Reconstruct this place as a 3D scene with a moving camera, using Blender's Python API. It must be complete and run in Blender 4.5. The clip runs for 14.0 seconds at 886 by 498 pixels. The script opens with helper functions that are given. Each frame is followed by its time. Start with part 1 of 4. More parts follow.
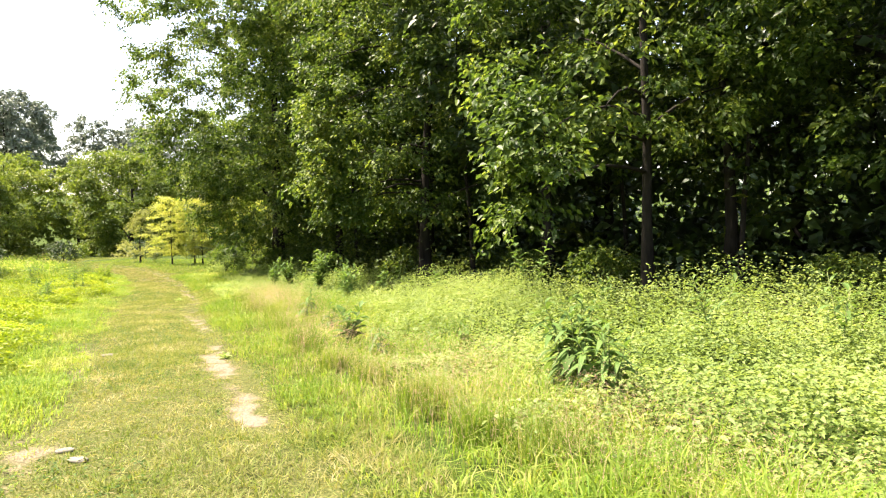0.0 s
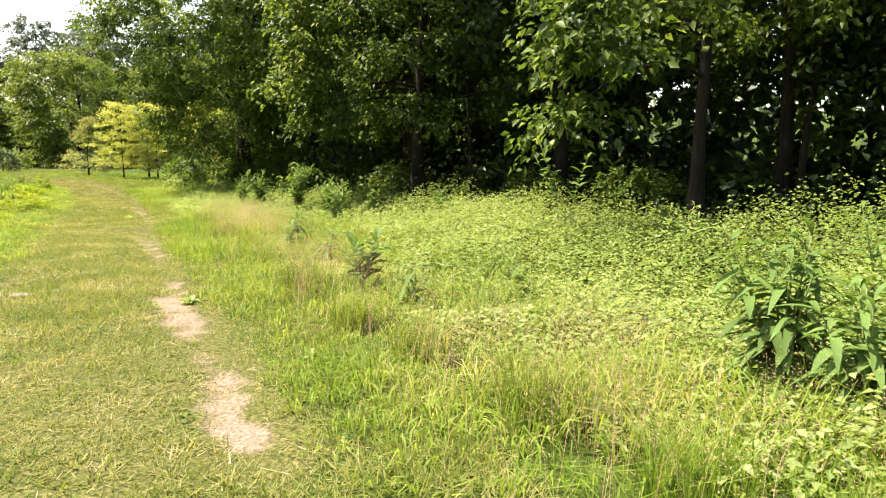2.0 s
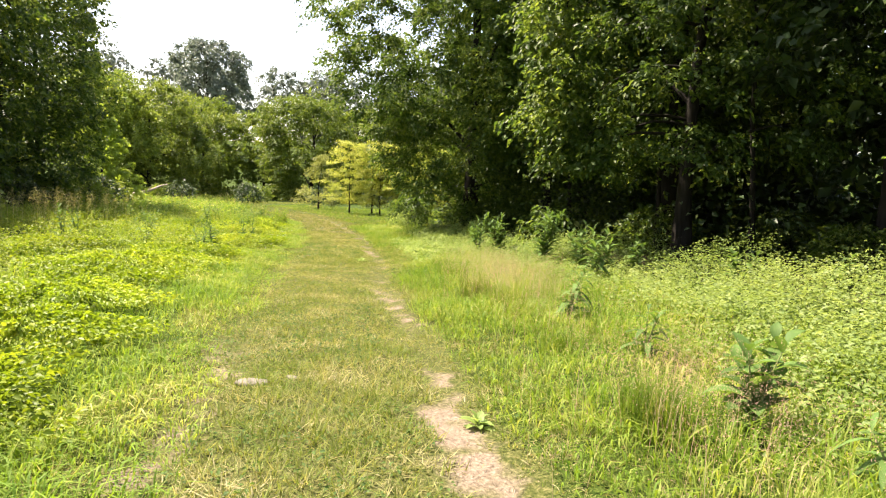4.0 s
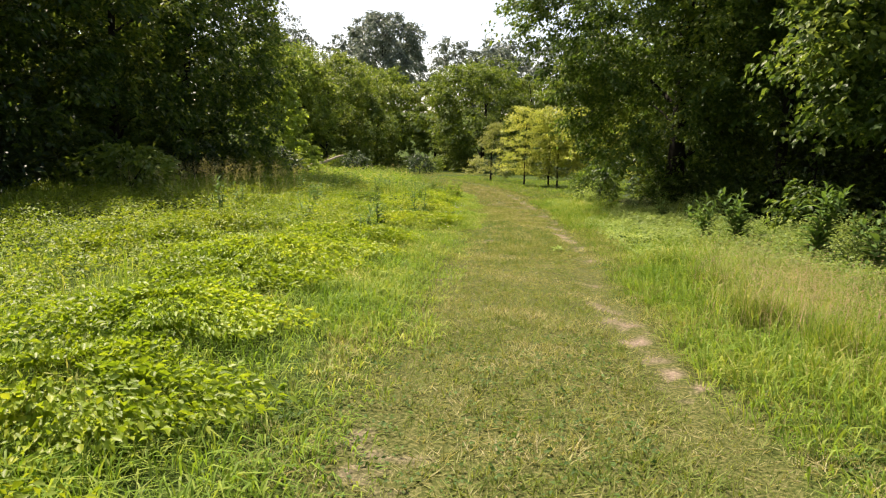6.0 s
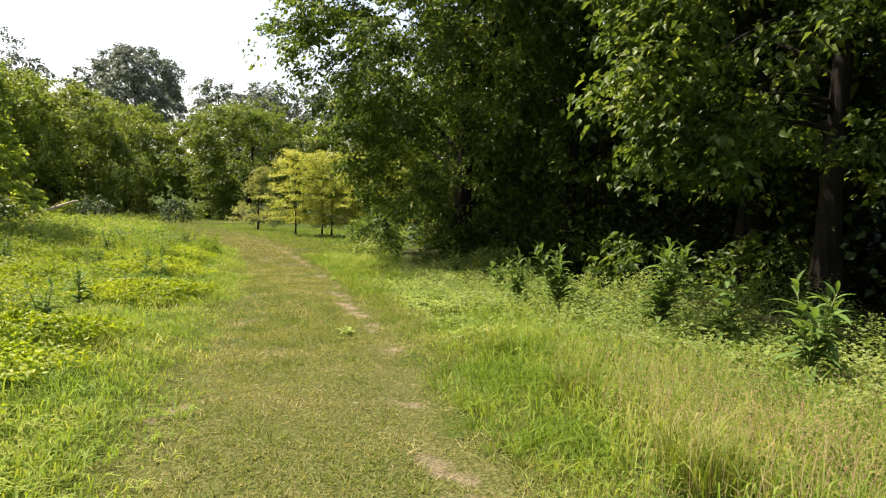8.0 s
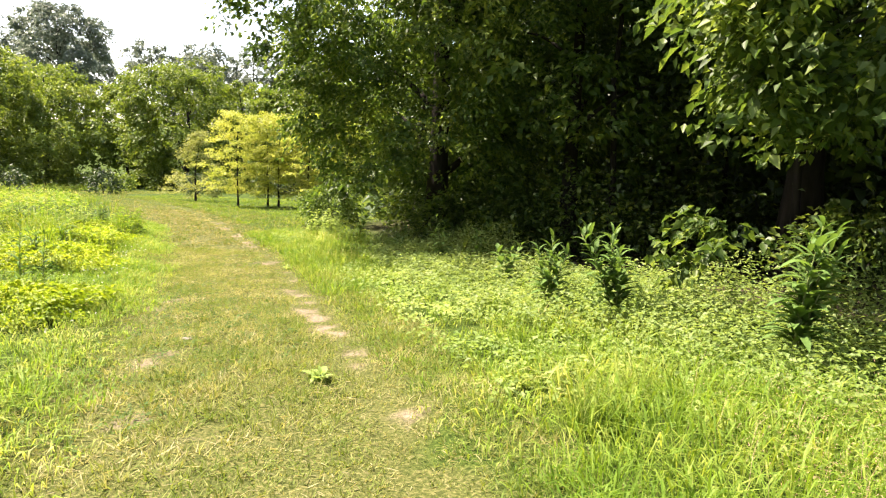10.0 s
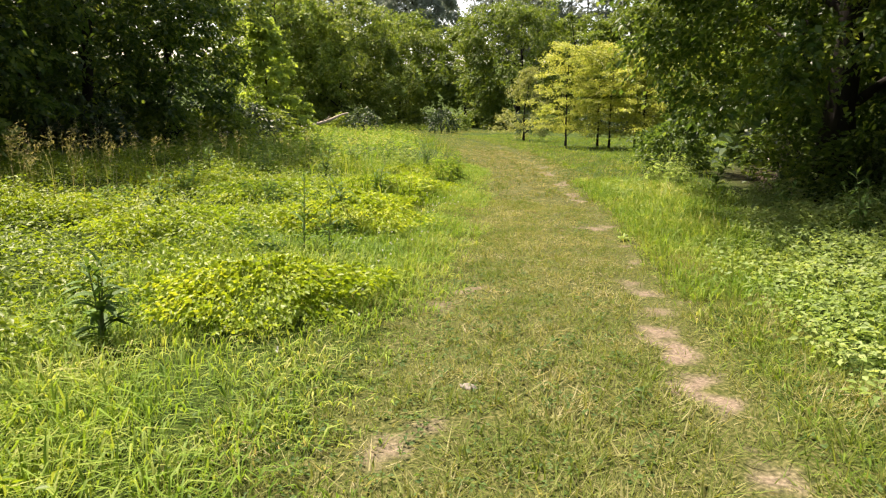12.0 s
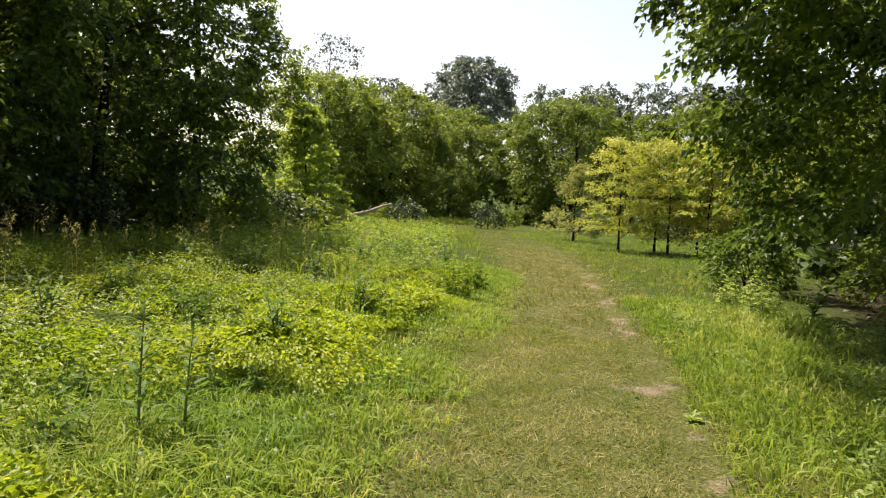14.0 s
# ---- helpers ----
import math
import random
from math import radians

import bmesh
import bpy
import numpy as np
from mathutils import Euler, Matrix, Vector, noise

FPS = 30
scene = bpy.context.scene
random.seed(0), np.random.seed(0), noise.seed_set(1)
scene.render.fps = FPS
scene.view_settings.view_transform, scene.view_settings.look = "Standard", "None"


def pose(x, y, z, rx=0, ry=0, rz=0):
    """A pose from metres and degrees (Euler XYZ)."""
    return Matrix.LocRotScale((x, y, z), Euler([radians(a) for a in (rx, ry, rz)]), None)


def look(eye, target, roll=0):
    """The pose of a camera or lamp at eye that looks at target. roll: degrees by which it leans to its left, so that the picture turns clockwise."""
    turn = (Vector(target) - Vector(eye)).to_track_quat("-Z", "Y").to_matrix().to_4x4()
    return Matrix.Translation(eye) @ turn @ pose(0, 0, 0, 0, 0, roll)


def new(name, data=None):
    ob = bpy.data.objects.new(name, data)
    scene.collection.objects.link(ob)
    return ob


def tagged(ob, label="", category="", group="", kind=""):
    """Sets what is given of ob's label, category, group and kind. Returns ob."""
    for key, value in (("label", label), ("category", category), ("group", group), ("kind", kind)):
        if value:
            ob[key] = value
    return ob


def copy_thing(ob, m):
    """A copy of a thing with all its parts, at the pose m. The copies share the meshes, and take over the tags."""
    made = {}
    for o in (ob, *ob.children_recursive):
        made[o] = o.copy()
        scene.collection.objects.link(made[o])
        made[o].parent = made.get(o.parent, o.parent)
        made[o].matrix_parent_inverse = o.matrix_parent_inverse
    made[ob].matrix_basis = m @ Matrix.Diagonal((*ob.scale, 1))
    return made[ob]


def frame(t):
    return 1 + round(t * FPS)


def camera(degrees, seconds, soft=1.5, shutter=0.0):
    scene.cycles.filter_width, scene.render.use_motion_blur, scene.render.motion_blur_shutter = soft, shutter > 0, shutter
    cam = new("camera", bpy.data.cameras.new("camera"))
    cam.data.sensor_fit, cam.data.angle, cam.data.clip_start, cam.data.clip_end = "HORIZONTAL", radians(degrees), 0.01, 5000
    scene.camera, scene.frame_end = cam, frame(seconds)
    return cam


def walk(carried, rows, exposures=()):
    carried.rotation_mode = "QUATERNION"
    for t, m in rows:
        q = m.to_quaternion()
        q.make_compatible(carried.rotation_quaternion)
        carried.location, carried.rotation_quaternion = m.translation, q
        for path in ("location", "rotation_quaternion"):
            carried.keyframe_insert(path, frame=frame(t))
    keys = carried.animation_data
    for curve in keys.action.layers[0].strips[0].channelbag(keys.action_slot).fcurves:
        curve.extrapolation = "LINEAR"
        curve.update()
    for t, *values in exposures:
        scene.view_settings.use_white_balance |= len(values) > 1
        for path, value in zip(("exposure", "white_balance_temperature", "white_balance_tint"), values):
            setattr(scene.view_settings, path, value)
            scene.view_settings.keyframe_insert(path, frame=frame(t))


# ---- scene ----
cam = camera(66.9, 14.0, soft=1.2)
# seconds, eye x y z, yaw, pitch, roll
ROWS = [
    (0, -0.294, 1.992, 1.580, 0.64, -1.03, 1.02),
    (0.5, -0.498, 2.632, 1.511, 1.12, -0.53, -1.07),
    (1, -0.743, 3.280, 1.451, -3.49, -2.13, 2.19),
    (1.5, -1.028, 3.912, 1.395, 1.02, -8.89, -1.51),
    (2, -1.215, 4.573, 1.390, -2.46, -7.64, -0.56),
    (2.5, -1.628, 5.185, 1.440, 4.10, -6.66, -0.64),
    (3, -1.875, 5.814, 1.432, 4.38, -5.10, -1.80),
    (3.5, -2.259, 6.414, 1.444, 4.46, -3.41, -2.19),
    (4, -2.597, 6.995, 1.403, 14.51, -4.55, -2.27),
    (4.2, -2.728, 7.236, 1.361, 15.88, -5.22, -1.25),
    (6.3, -4.314, 9.930, 1.381, 29.32, -7.54, -2.34),
    (6.5, -4.450, 10.213, 1.381, 24.47, -5.05, -1.79),
    (7, -4.799, 10.890, 1.414, 22.02, -4.76, -1.43),
    (7.5, -4.997, 11.565, 1.399, 16.79, -4.31, -2.31),
    (7.7, -5.087, 11.857, 1.417, 11.85, -2.73, -1.78),
    (9.8, -6.197, 14.844, 1.425, 4.98, -5.59, -2.66),
    (10, -6.312, 15.132, 1.422, 4.92, -5.52, -1.69),
    (10.5, -6.648, 15.797, 1.446, 15.30, -7.05, -1.79),
    (11, -6.844, 16.436, 1.425, 16.58, -7.29, -1.52),
    (11.5, -7.139, 17.100, 1.443, 22.20, -10.68, -0.50),
    (12, -7.341, 17.766, 1.434, 32.15, -11.37, -0.77),
    (12.5, -7.509, 18.468, 1.431, 30.54, -9.79, -1.08),
    (13, -7.802, 19.143, 1.448, 35.72, -7.45, -3.07),
    (13.5, -8.003, 19.843, 1.443, 34.83, -5.54, -3.39),
    (14, -8.308, 20.528, 1.479, 36.97, -3.67, -3.12),
]
walk(cam, [(t, pose(x, y, z, 90 + pitch, roll, yaw)) for t, x, y, z, yaw, pitch, roll in ROWS],
     exposures=((0.0, 2.12, 7200, 19), (3.0, 1.7, 7200, 19), (4.2, 1.75, 7200, 19), (6.3, 1.05, 7200, 19), (7.7, 1.1, 7200, 19), (9.8, 2.0, 7200, 19), (11.0, 1.66, 7200, 19), (12.5, 1.18, 7200, 19), (14.0, 0.97, 7200, 19)))

# ---- daylight ----
SUN_YAW, SUN_UP = 83.0, 61.0          # degrees left of +y, degrees above the horizon
world = bpy.data.worlds.new("sky")
scene.world = world
world.use_nodes = True
wn, wl = world.node_tree.nodes, world.node_tree.links
sky = wn.new("ShaderNodeTexSky")
sky.sky_type, sky.sun_disc = "NISHITA", False
sky.sun_elevation, sky.sun_rotation = radians(SUN_UP), radians(-SUN_YAW)
sky.air_density, sky.dust_density, sky.ozone_density = 1.2, 3.0, 0.0
wn["Background"].inputs["Strength"].default_value = 0.13
wl.new(sky.outputs[0], wn["Background"].inputs["Color"])
sun = new("sun", bpy.data.lights.new("sun", "SUN"))
sun.data.energy, sun.data.angle, sun.data.color = 5.0, radians(0.6), (1.0, 0.95, 0.85)
toward = Vector((-math.sin(radians(SUN_YAW)) * math.cos(radians(SUN_UP)), math.cos(radians(SUN_YAW)) * math.cos(radians(SUN_UP)), math.sin(radians(SUN_UP))))
sun.matrix_world = look(Vector((0, 0, 60)) + toward * 60, (0, 0, 60))

# ---- materials ----
def material(name):
    m = bpy.data.materials.new(name)
    m.use_nodes = True
    return m, m.node_tree.nodes, m.node_tree.links


def ramp_node(nodes, stops):
    r = nodes.new("ShaderNodeValToRGB")
    while len(r.color_ramp.elements) < len(stops):
        r.color_ramp.elements.new(0.5)
    for e, (p, c) in zip(r.color_ramp.elements, stops):
        e.position, e.color = p, (*c, 1)
    return r


def leaf_material(name, stops, through_light=0.4, rough=0.45, patch=1.2, warm=(1.25, 1.2, 0.6), sheen=0.26):
    """A leaf or blade: colour by the single leaf and by patches, a soft sheen, and light through it."""
    m, n, l = material(name)
    geo, info = n.new("ShaderNodeNewGeometry"), n.new("ShaderNodeObjectInfo")
    noise_n = n.new("ShaderNodeTexNoise")
    noise_n.inputs["Scale"].default_value, noise_n.inputs["Detail"].default_value = patch, 3
    l.new(geo.outputs["Position"], noise_n.inputs["Vector"])
    mixv = n.new("ShaderNodeMath")
    mixv.operation = "ADD"
    half = n.new("ShaderNodeMath")
    half.operation, half.inputs[1].default_value = "MULTIPLY", 0.55
    l.new(geo.outputs["Random Per Island"], half.inputs[0])
    wide = n.new("ShaderNodeMapRange")
    wide.inputs["From Min"].default_value, wide.inputs["From Max"].default_value = 0.32, 0.68
    wide.inputs["To Min"].default_value, wide.inputs["To Max"].default_value = 0.0, 0.45
    l.new(noise_n.outputs["Fac"], wide.inputs["Value"])
    l.new(half.outputs[0], mixv.inputs[0])
    l.new(wide.outputs[0], mixv.inputs[1])
    ramp = ramp_node(n, stops)
    l.new(mixv.outputs[0], ramp.inputs["Fac"])
    hue = n.new("ShaderNodeHueSaturation")
    var = n.new("ShaderNodeMapRange")
    var.inputs["To Min"].default_value, var.inputs["To Max"].default_value = 0.8, 1.2
    l.new(info.outputs["Random"], var.inputs["Value"])
    l.new(var.outputs[0], hue.inputs["Value"])
    l.new(ramp.outputs[0], hue.inputs["Color"])
    bsdf = n["Principled BSDF"]
    bsdf.inputs["Roughness"].default_value = rough
    bsdf.inputs["Specular IOR Level"].default_value = sheen
    l.new(hue.outputs[0], bsdf.inputs["Base Color"])
    tr, tint, mix = n.new("ShaderNodeBsdfTranslucent"), n.new("ShaderNodeMix"), n.new("ShaderNodeMixShader")
    tint.data_type, tint.blend_type = "RGBA", "MULTIPLY"
    tint.inputs["Factor"].default_value = 1.0
    l.new(hue.outputs[0], tint.inputs["A"])
    tint.inputs["B"].default_value = (*warm, 1)
    l.new(tint.outputs["Result"], tr.inputs["Color"])
    mix.inputs["Fac"].default_value = through_light
    l.new(bsdf.outputs[0], mix.inputs[1])
    l.new(tr.outputs[0], mix.inputs[2])
    l.new(mix.outputs[0], n["Material Output"].inputs["Surface"])
    return m


def bark_material(name, dark, light, scale=14.0):
    m, n, l = material(name)
    co, mp = n.new("ShaderNodeTexCoord"), n.new("ShaderNodeMapping")
    mp.inputs["Scale"].default_value = (1, 1, 0.18)
    a, b = n.new("ShaderNodeTexNoise"), n.new("ShaderNodeTexNoise")
    a.inputs["Scale"].default_value, a.inputs["Detail"].default_value = scale, 6
    b.inputs["Scale"].default_value = 1.3
    l.new(co.outputs["Object"], mp.inputs["Vector"])
    l.new(mp.outputs[0], a.inputs["Vector"])
    l.new(co.outputs["Object"], b.inputs["Vector"])
    add = n.new("ShaderNodeMath")
    add.operation = "MULTIPLY_ADD"
    add.inputs[1].default_value = 0.5
    l.new(b.outputs["Fac"], add.inputs[0])
    half = n.new("ShaderNodeMath")
    half.operation, half.inputs[1].default_value = "MULTIPLY", 0.5
    l.new(a.outputs["Fac"], half.inputs[0])
    l.new(half.outputs[0], add.inputs[2])
    ramp = ramp_node(n, ((0.3, dark), (0.7, light)))
    l.new(add.outputs[0], ramp.inputs["Fac"])
    bsdf = n["Principled BSDF"]
    bsdf.inputs["Roughness"].default_value = 0.9
    bsdf.inputs["Specular IOR Level"].default_value = 0.12
    l.new(ramp.outputs[0], bsdf.inputs["Base Color"])
    bump = n.new("ShaderNodeBump")
    bump.inputs["Strength"].default_value, bump.inputs["Distance"].default_value = 0.8, 0.03
    l.new(a.outputs["Fac"], bump.inputs["Height"])
    l.new(bump.outputs[0], bsdf.inputs["Normal"])
    return m


def ground_material():
    """Thatch and low herbs, worn to pale earth along the wheel tracks, leaf litter under the woods."""
    m, n, l = material("ground_soil")
    geo = n.new("ShaderNodeNewGeometry")
    fine, mid, wide = (n.new("ShaderNodeTexNoise") for _ in range(3))
    for q, s, d in ((fine, 45.0, 5), (mid, 3.2, 5), (wide, 0.35, 3)):
        q.inputs["Scale"].default_value, q.inputs["Detail"].default_value = s, d
        l.new(geo.outputs["Position"], q.inputs["Vector"])
    thatch = ramp_node(n, ((0.3, (0.014, 0.026, 0.004)), (0.5, (0.035, 0.06, 0.009)), (0.7, (0.075, 0.10, 0.02))))
    l.new(fine.outputs["Fac"], thatch.inputs["Fac"])
    straw = ramp_node(n, ((0.3, (0.025, 0.035, 0.008)), (0.5, (0.065, 0.075, 0.02)), (0.7, (0.15, 0.14, 0.055))))
    l.new(fine.outputs["Fac"], straw.inputs["Fac"])
    earth = ramp_node(n, ((0.25, (0.095, 0.074, 0.05)), (0.5, (0.18, 0.14, 0.10)), (0.8, (0.29, 0.235, 0.178))))
    l.new(fine.outputs["Fac"], earth.inputs["Fac"])
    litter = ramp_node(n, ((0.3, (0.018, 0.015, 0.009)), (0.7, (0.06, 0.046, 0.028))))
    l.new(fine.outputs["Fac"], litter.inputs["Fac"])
    worn, shady = n.new("ShaderNodeAttribute"), n.new("ShaderNodeAttribute")
    worn.attribute_name, shady.attribute_name = "worn", "litter"
    s = n.new("ShaderNodeMath")
    s.operation = "ADD"
    l.new(worn.outputs["Fac"], s.inputs[0])
    l.new(mid.outputs["Fac"], s.inputs[1])
    cut = n.new("ShaderNodeMapRange")
    cut.inputs["From Min"].default_value, cut.inputs["From Max"].default_value = 0.96, 1.24
    l.new(s.outputs[0], cut.inputs["Value"])
    m1, m2 = n.new("ShaderNodeMix"), n.new("ShaderNodeMix")
    for q in (m1, m2):
        q.data_type = "RGBA"
    l.new(cut.outputs[0], m1.inputs["Factor"])
    m0, trod = n.new("ShaderNodeMix"), n.new("ShaderNodeMapRange")
    m0.data_type = "RGBA"
    trod.inputs["From Min"].default_value, trod.inputs["From Max"].default_value = 0.03, 0.2
    l.new(worn.outputs["Fac"], trod.inputs["Value"])
    l.new(trod.outputs[0], m0.inputs["Factor"])
    l.new(thatch.outputs[0], m0.inputs["A"])
    l.new(straw.outputs[0], m0.inputs["B"])
    l.new(m0.outputs["Result"], m1.inputs["A"])
    l.new(earth.outputs[0], m1.inputs["B"])
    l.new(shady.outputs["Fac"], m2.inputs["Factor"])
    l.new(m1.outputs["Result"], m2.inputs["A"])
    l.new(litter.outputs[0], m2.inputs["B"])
    bsdf = n["Principled BSDF"]
    bsdf.inputs["Roughness"].default_value = 0.95
    bsdf.inputs["Specular IOR Level"].default_value = 0.08
    l.new(m2.outputs["Result"], bsdf.inputs["Base Color"])
    bump = n.new("ShaderNodeBump")
    bump.inputs["Strength"].default_value, bump.inputs["Distance"].default_value = 0.7, 0.03
    l.new(fine.outputs["Fac"], bump.inputs["Height"])
    l.new(bump.outputs[0], bsdf.inputs["Normal"])
    return m


M_GROUND = ground_material()
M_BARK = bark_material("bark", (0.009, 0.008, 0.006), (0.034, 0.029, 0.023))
M_BARK_PALE = bark_material("bark_pale", (0.22, 0.17, 0.12), (0.48, 0.4, 0.31), 8.0)
M_STEM = bark_material("green_stem", (0.10, 0.14, 0.04), (0.24, 0.26, 0.10), 20.0)
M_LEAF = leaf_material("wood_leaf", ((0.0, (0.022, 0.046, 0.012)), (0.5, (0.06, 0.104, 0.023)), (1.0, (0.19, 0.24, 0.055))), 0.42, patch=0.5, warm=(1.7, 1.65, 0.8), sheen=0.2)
# Darker wood leaf for deep growth: the woods' shade is put into its colour.
M_LEAF_SHADE = leaf_material("shade_leaf", ((0.0, (0.024, 0.045, 0.02)), (0.6, (0.045, 0.078, 0.028)), (1.0, (0.11, 0.14, 0.045))), 0.26, patch=0.5)
M_LEAF_LEFT = leaf_material("meadow_wood_leaf", ((0.0, (0.025, 0.05, 0.012)), (0.5, (0.065, 0.11, 0.025)), (1.0, (0.26, 0.31, 0.07))), 0.45, patch=0.3, warm=(1.7, 1.65, 0.8))
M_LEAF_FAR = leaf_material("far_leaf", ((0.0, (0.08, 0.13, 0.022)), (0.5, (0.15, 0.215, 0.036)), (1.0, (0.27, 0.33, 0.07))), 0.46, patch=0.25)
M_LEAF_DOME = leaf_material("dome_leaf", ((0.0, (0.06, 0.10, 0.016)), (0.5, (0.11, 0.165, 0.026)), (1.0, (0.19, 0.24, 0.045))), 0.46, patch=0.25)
# Greyed leaf: the haze of distance is put into the colour.
M_LEAF_HAZE = leaf_material("hazed_leaf", ((0.0, (0.085, 0.11, 0.08)), (1.0, (0.16, 0.19, 0.14))), 0.35, patch=0.1, warm=(1, 1, 0.9))
M_LEAF_YELLOW = leaf_material("yellow_leaf", ((0.0, (0.22, 0.285, 0.05)), (0.5, (0.34, 0.385, 0.085)), (1.0, (0.49, 0.49, 0.15))), 0.48, patch=0.8, warm=(1.2, 1.15, 0.6))
M_LEAF_PALE = leaf_material("pale_leaf", ((0.0, (0.16, 0.2, 0.055)), (1.0, (0.32, 0.34, 0.13))), 0.45, patch=0.8)
M_LEAF_SAPLING = leaf_material("sapling_leaf", ((0.0, (0.2, 0.3, 0.05)), (1.0, (0.34, 0.44, 0.10))), 0.55, patch=0.6, warm=(1.6, 1.5, 0.7))
M_SHORT = leaf_material("mown_grass", ((0.0, (0.09, 0.15, 0.024)), (0.42, (0.17, 0.22, 0.048)), (0.72, (0.285, 0.28, 0.11)), (1.0, (0.55, 0.48, 0.30))), 0.42, 0.6, 1.5, sheen=0.12)
M_STRAW = leaf_material("dry_straw", ((0.0, (0.15, 0.16, 0.06)), (0.5, (0.29, 0.265, 0.13)), (1.0, (0.5, 0.45, 0.29))), 0.35, 0.7, 2.5)
M_GRASS = leaf_material("tall_grass", ((0.0, (0.075, 0.155, 0.018)), (0.5, (0.155, 0.24, 0.032)), (0.8, (0.255, 0.30, 0.065)), (1.0, (0.43, 0.40, 0.18))), 0.46, 0.55, 0.8, sheen=0.14)
M_SEED = leaf_material("grass_seed_head", ((0.0, (0.36, 0.23, 0.15)), (1.0, (0.52, 0.36, 0.26))), 0.4, 0.6, 0.8, (1.1, 1.0, 0.9))
M_HERB = leaf_material("meadow_herb", ((0.0, (0.15, 0.24, 0.06)), (0.6, (0.255, 0.35, 0.10)), (1.0, (0.38, 0.45, 0.17))), 0.48, 0.5, 0.7, (1.2, 1.15, 0.7))
M_BRAMBLE = leaf_material("bramble_leaf", ((0.0, (0.10, 0.175, 0.014)), (0.6, (0.215, 0.30, 0.024)), (1.0, (0.38, 0.42, 0.045))), 0.48, 0.45, 0.6)
M_WEED = leaf_material("weed_leaf", ((0.0, (0.045, 0.10, 0.024)), (1.0, (0.145, 0.235, 0.062))), 0.4, 0.6, 3.0, sheen=0.14)
M_CLOVER = leaf_material("clover_flower", ((0.0, (0.6, 0.62, 0.5)), (1.0, (0.8, 0.8, 0.72))), 0.3, 0.7, 3.0, (1, 1, 1))
M_STONE = bark_material("stone", (0.13, 0.12, 0.095), (0.25, 0.225, 0.18), 9.0)

# ---- plan: the right wheel track, and heights ----
TRACK = ((6.6, -12), (3.2, -4), (1.5, 0), (0.15, 3), (-1.22, 6.16), (-1.78, 7.39), (-2.6, 9.3), (-4.3, 12.9), (-5.6, 15.75), (-6.37, 17.6), (-7.3, 20.0),
         (-8.1, 21.9), (-9.3, 24.5), (-10.5, 27.1), (-11.85, 29.5), (-13.8, 33.2), (-17.8, 39.7), (-21.2, 44.4), (-26.5, 51.0), (-36.0, 60.0))
TRACK_X, TRACK_Y = np.array([p[0] for p in TRACK]), np.array([p[1] for p in TRACK])
# where the right-hand wood begins, and the left-hand one
WOOD = ((15, 6), (10.5, 11.2), (6.2, 12.8), (3.8, 13.8), (2.0, 17), (-1.2, 20), (-4.0, 23.5), (-7.2, 28.2), (-9.2, 31), (-11.5, 36), (-11.5, 60))
WOOD_X, WOOD_Y = np.array([p[0] for p in WOOD]), np.array([p[1] for p in WOOD])
LEFT_X, LEFT_Y = np.array((-19.0, -22.0, -25.0, -27.0, -30.5, -33.0, -38.0, -52.0)), np.array((2.0, 15.0, 22.0, 28.0, 35.0, 41.0, 52.0, 66.0))


def across(x, y):
    """Metres to the right of the right wheel track."""
    return (x - np.interp(y, TRACK_Y, TRACK_X)) * 0.9


def into_wood(x, y):
    """Metres inside the right-hand wood's edge (negative outside)."""
    return (x - np.interp(y, WOOD_Y, WOOD_X)) * 0.8


def into_left(x, y):
    return (np.interp(y, LEFT_Y, LEFT_X) - x) * 0.85


BARE = ((-8.97, 20.1, 0.22), (-8.45, 18.75, 0.18), (-7.9, 18.6, 0.14), (-8.53, 22.95, 0.24), (-8.15, 21.95, 0.2), (-7.52, 20.65, 0.26),
        (-6.89, 19.15, 0.2), (-5.49, 15.4, 0.24), (-8.88, 23.45, 0.26), (-10.28, 26.3, 0.3), (-7.83, 16.5, 0.2), (-10.0, 22.5, 0.16))


def bare(x, y):
    """Patches trodden to the earth, about 1 in their middles."""
    out = 0 * x
    for px, py, r in BARE:
        out = np.maximum(out, np.exp(-((x - px) / r) ** 2 - ((y - py) / (1.6 * r)) ** 2))
    return out


def wave(x, y, k, seed):
    """A smooth wandering field between about -1 and 1."""
    r = np.random.RandomState(seed)
    out = 0
    for i in range(6):
        a, f, p = r.uniform(0, 6.28), k * r.uniform(0.6, 2.0), r.uniform(0, 6.28)
        out = out + np.sin((x * np.cos(a) + y * np.sin(a)) * f + p)
    return out / 3.0


def right_wear(x, y, u):
    """Bare earth along the right wheel track: broken patches with grass between them, 0 to 1."""
    patch = np.clip(0.52 + 0.45 * wave(x, y, 1.3, 31) + 0.5 * wave(x, y, 4.5, 36), 0, 1)
    return patch * np.exp(-((u + 0.16 * wave(x, y, 0.9, 33) + 0.05 * wave(x, y, 5, 37)) / 0.2) ** 2)


def left_wear(x, y, u):
    patch = np.clip(0.3 + 0.5 * wave(x, y, 1.1, 32) + 0.4 * wave(x, y, 4.0, 38), 0, 1)
    return patch * np.exp(-((u + 1.75 + 0.12 * wave(x, y, 1.2, 39)) / 0.24) ** 2)


def height(x, y):
    u = across(x, y)
    z = 0.035 * wave(x, y, 0.5, 3) + 0.012 * wave(x, y, 2.5, 4)
    z = z - 0.045 * np.exp(-(u / 0.22) ** 2) - 0.035 * np.exp(-((u + 1.75) / 0.25) ** 2)
    d = np.hypot(x + 6, y - 15)
    far = np.clip((d - 90) / 130, 0, 1)
    return z + 16 * far * far * (3 - 2 * far)


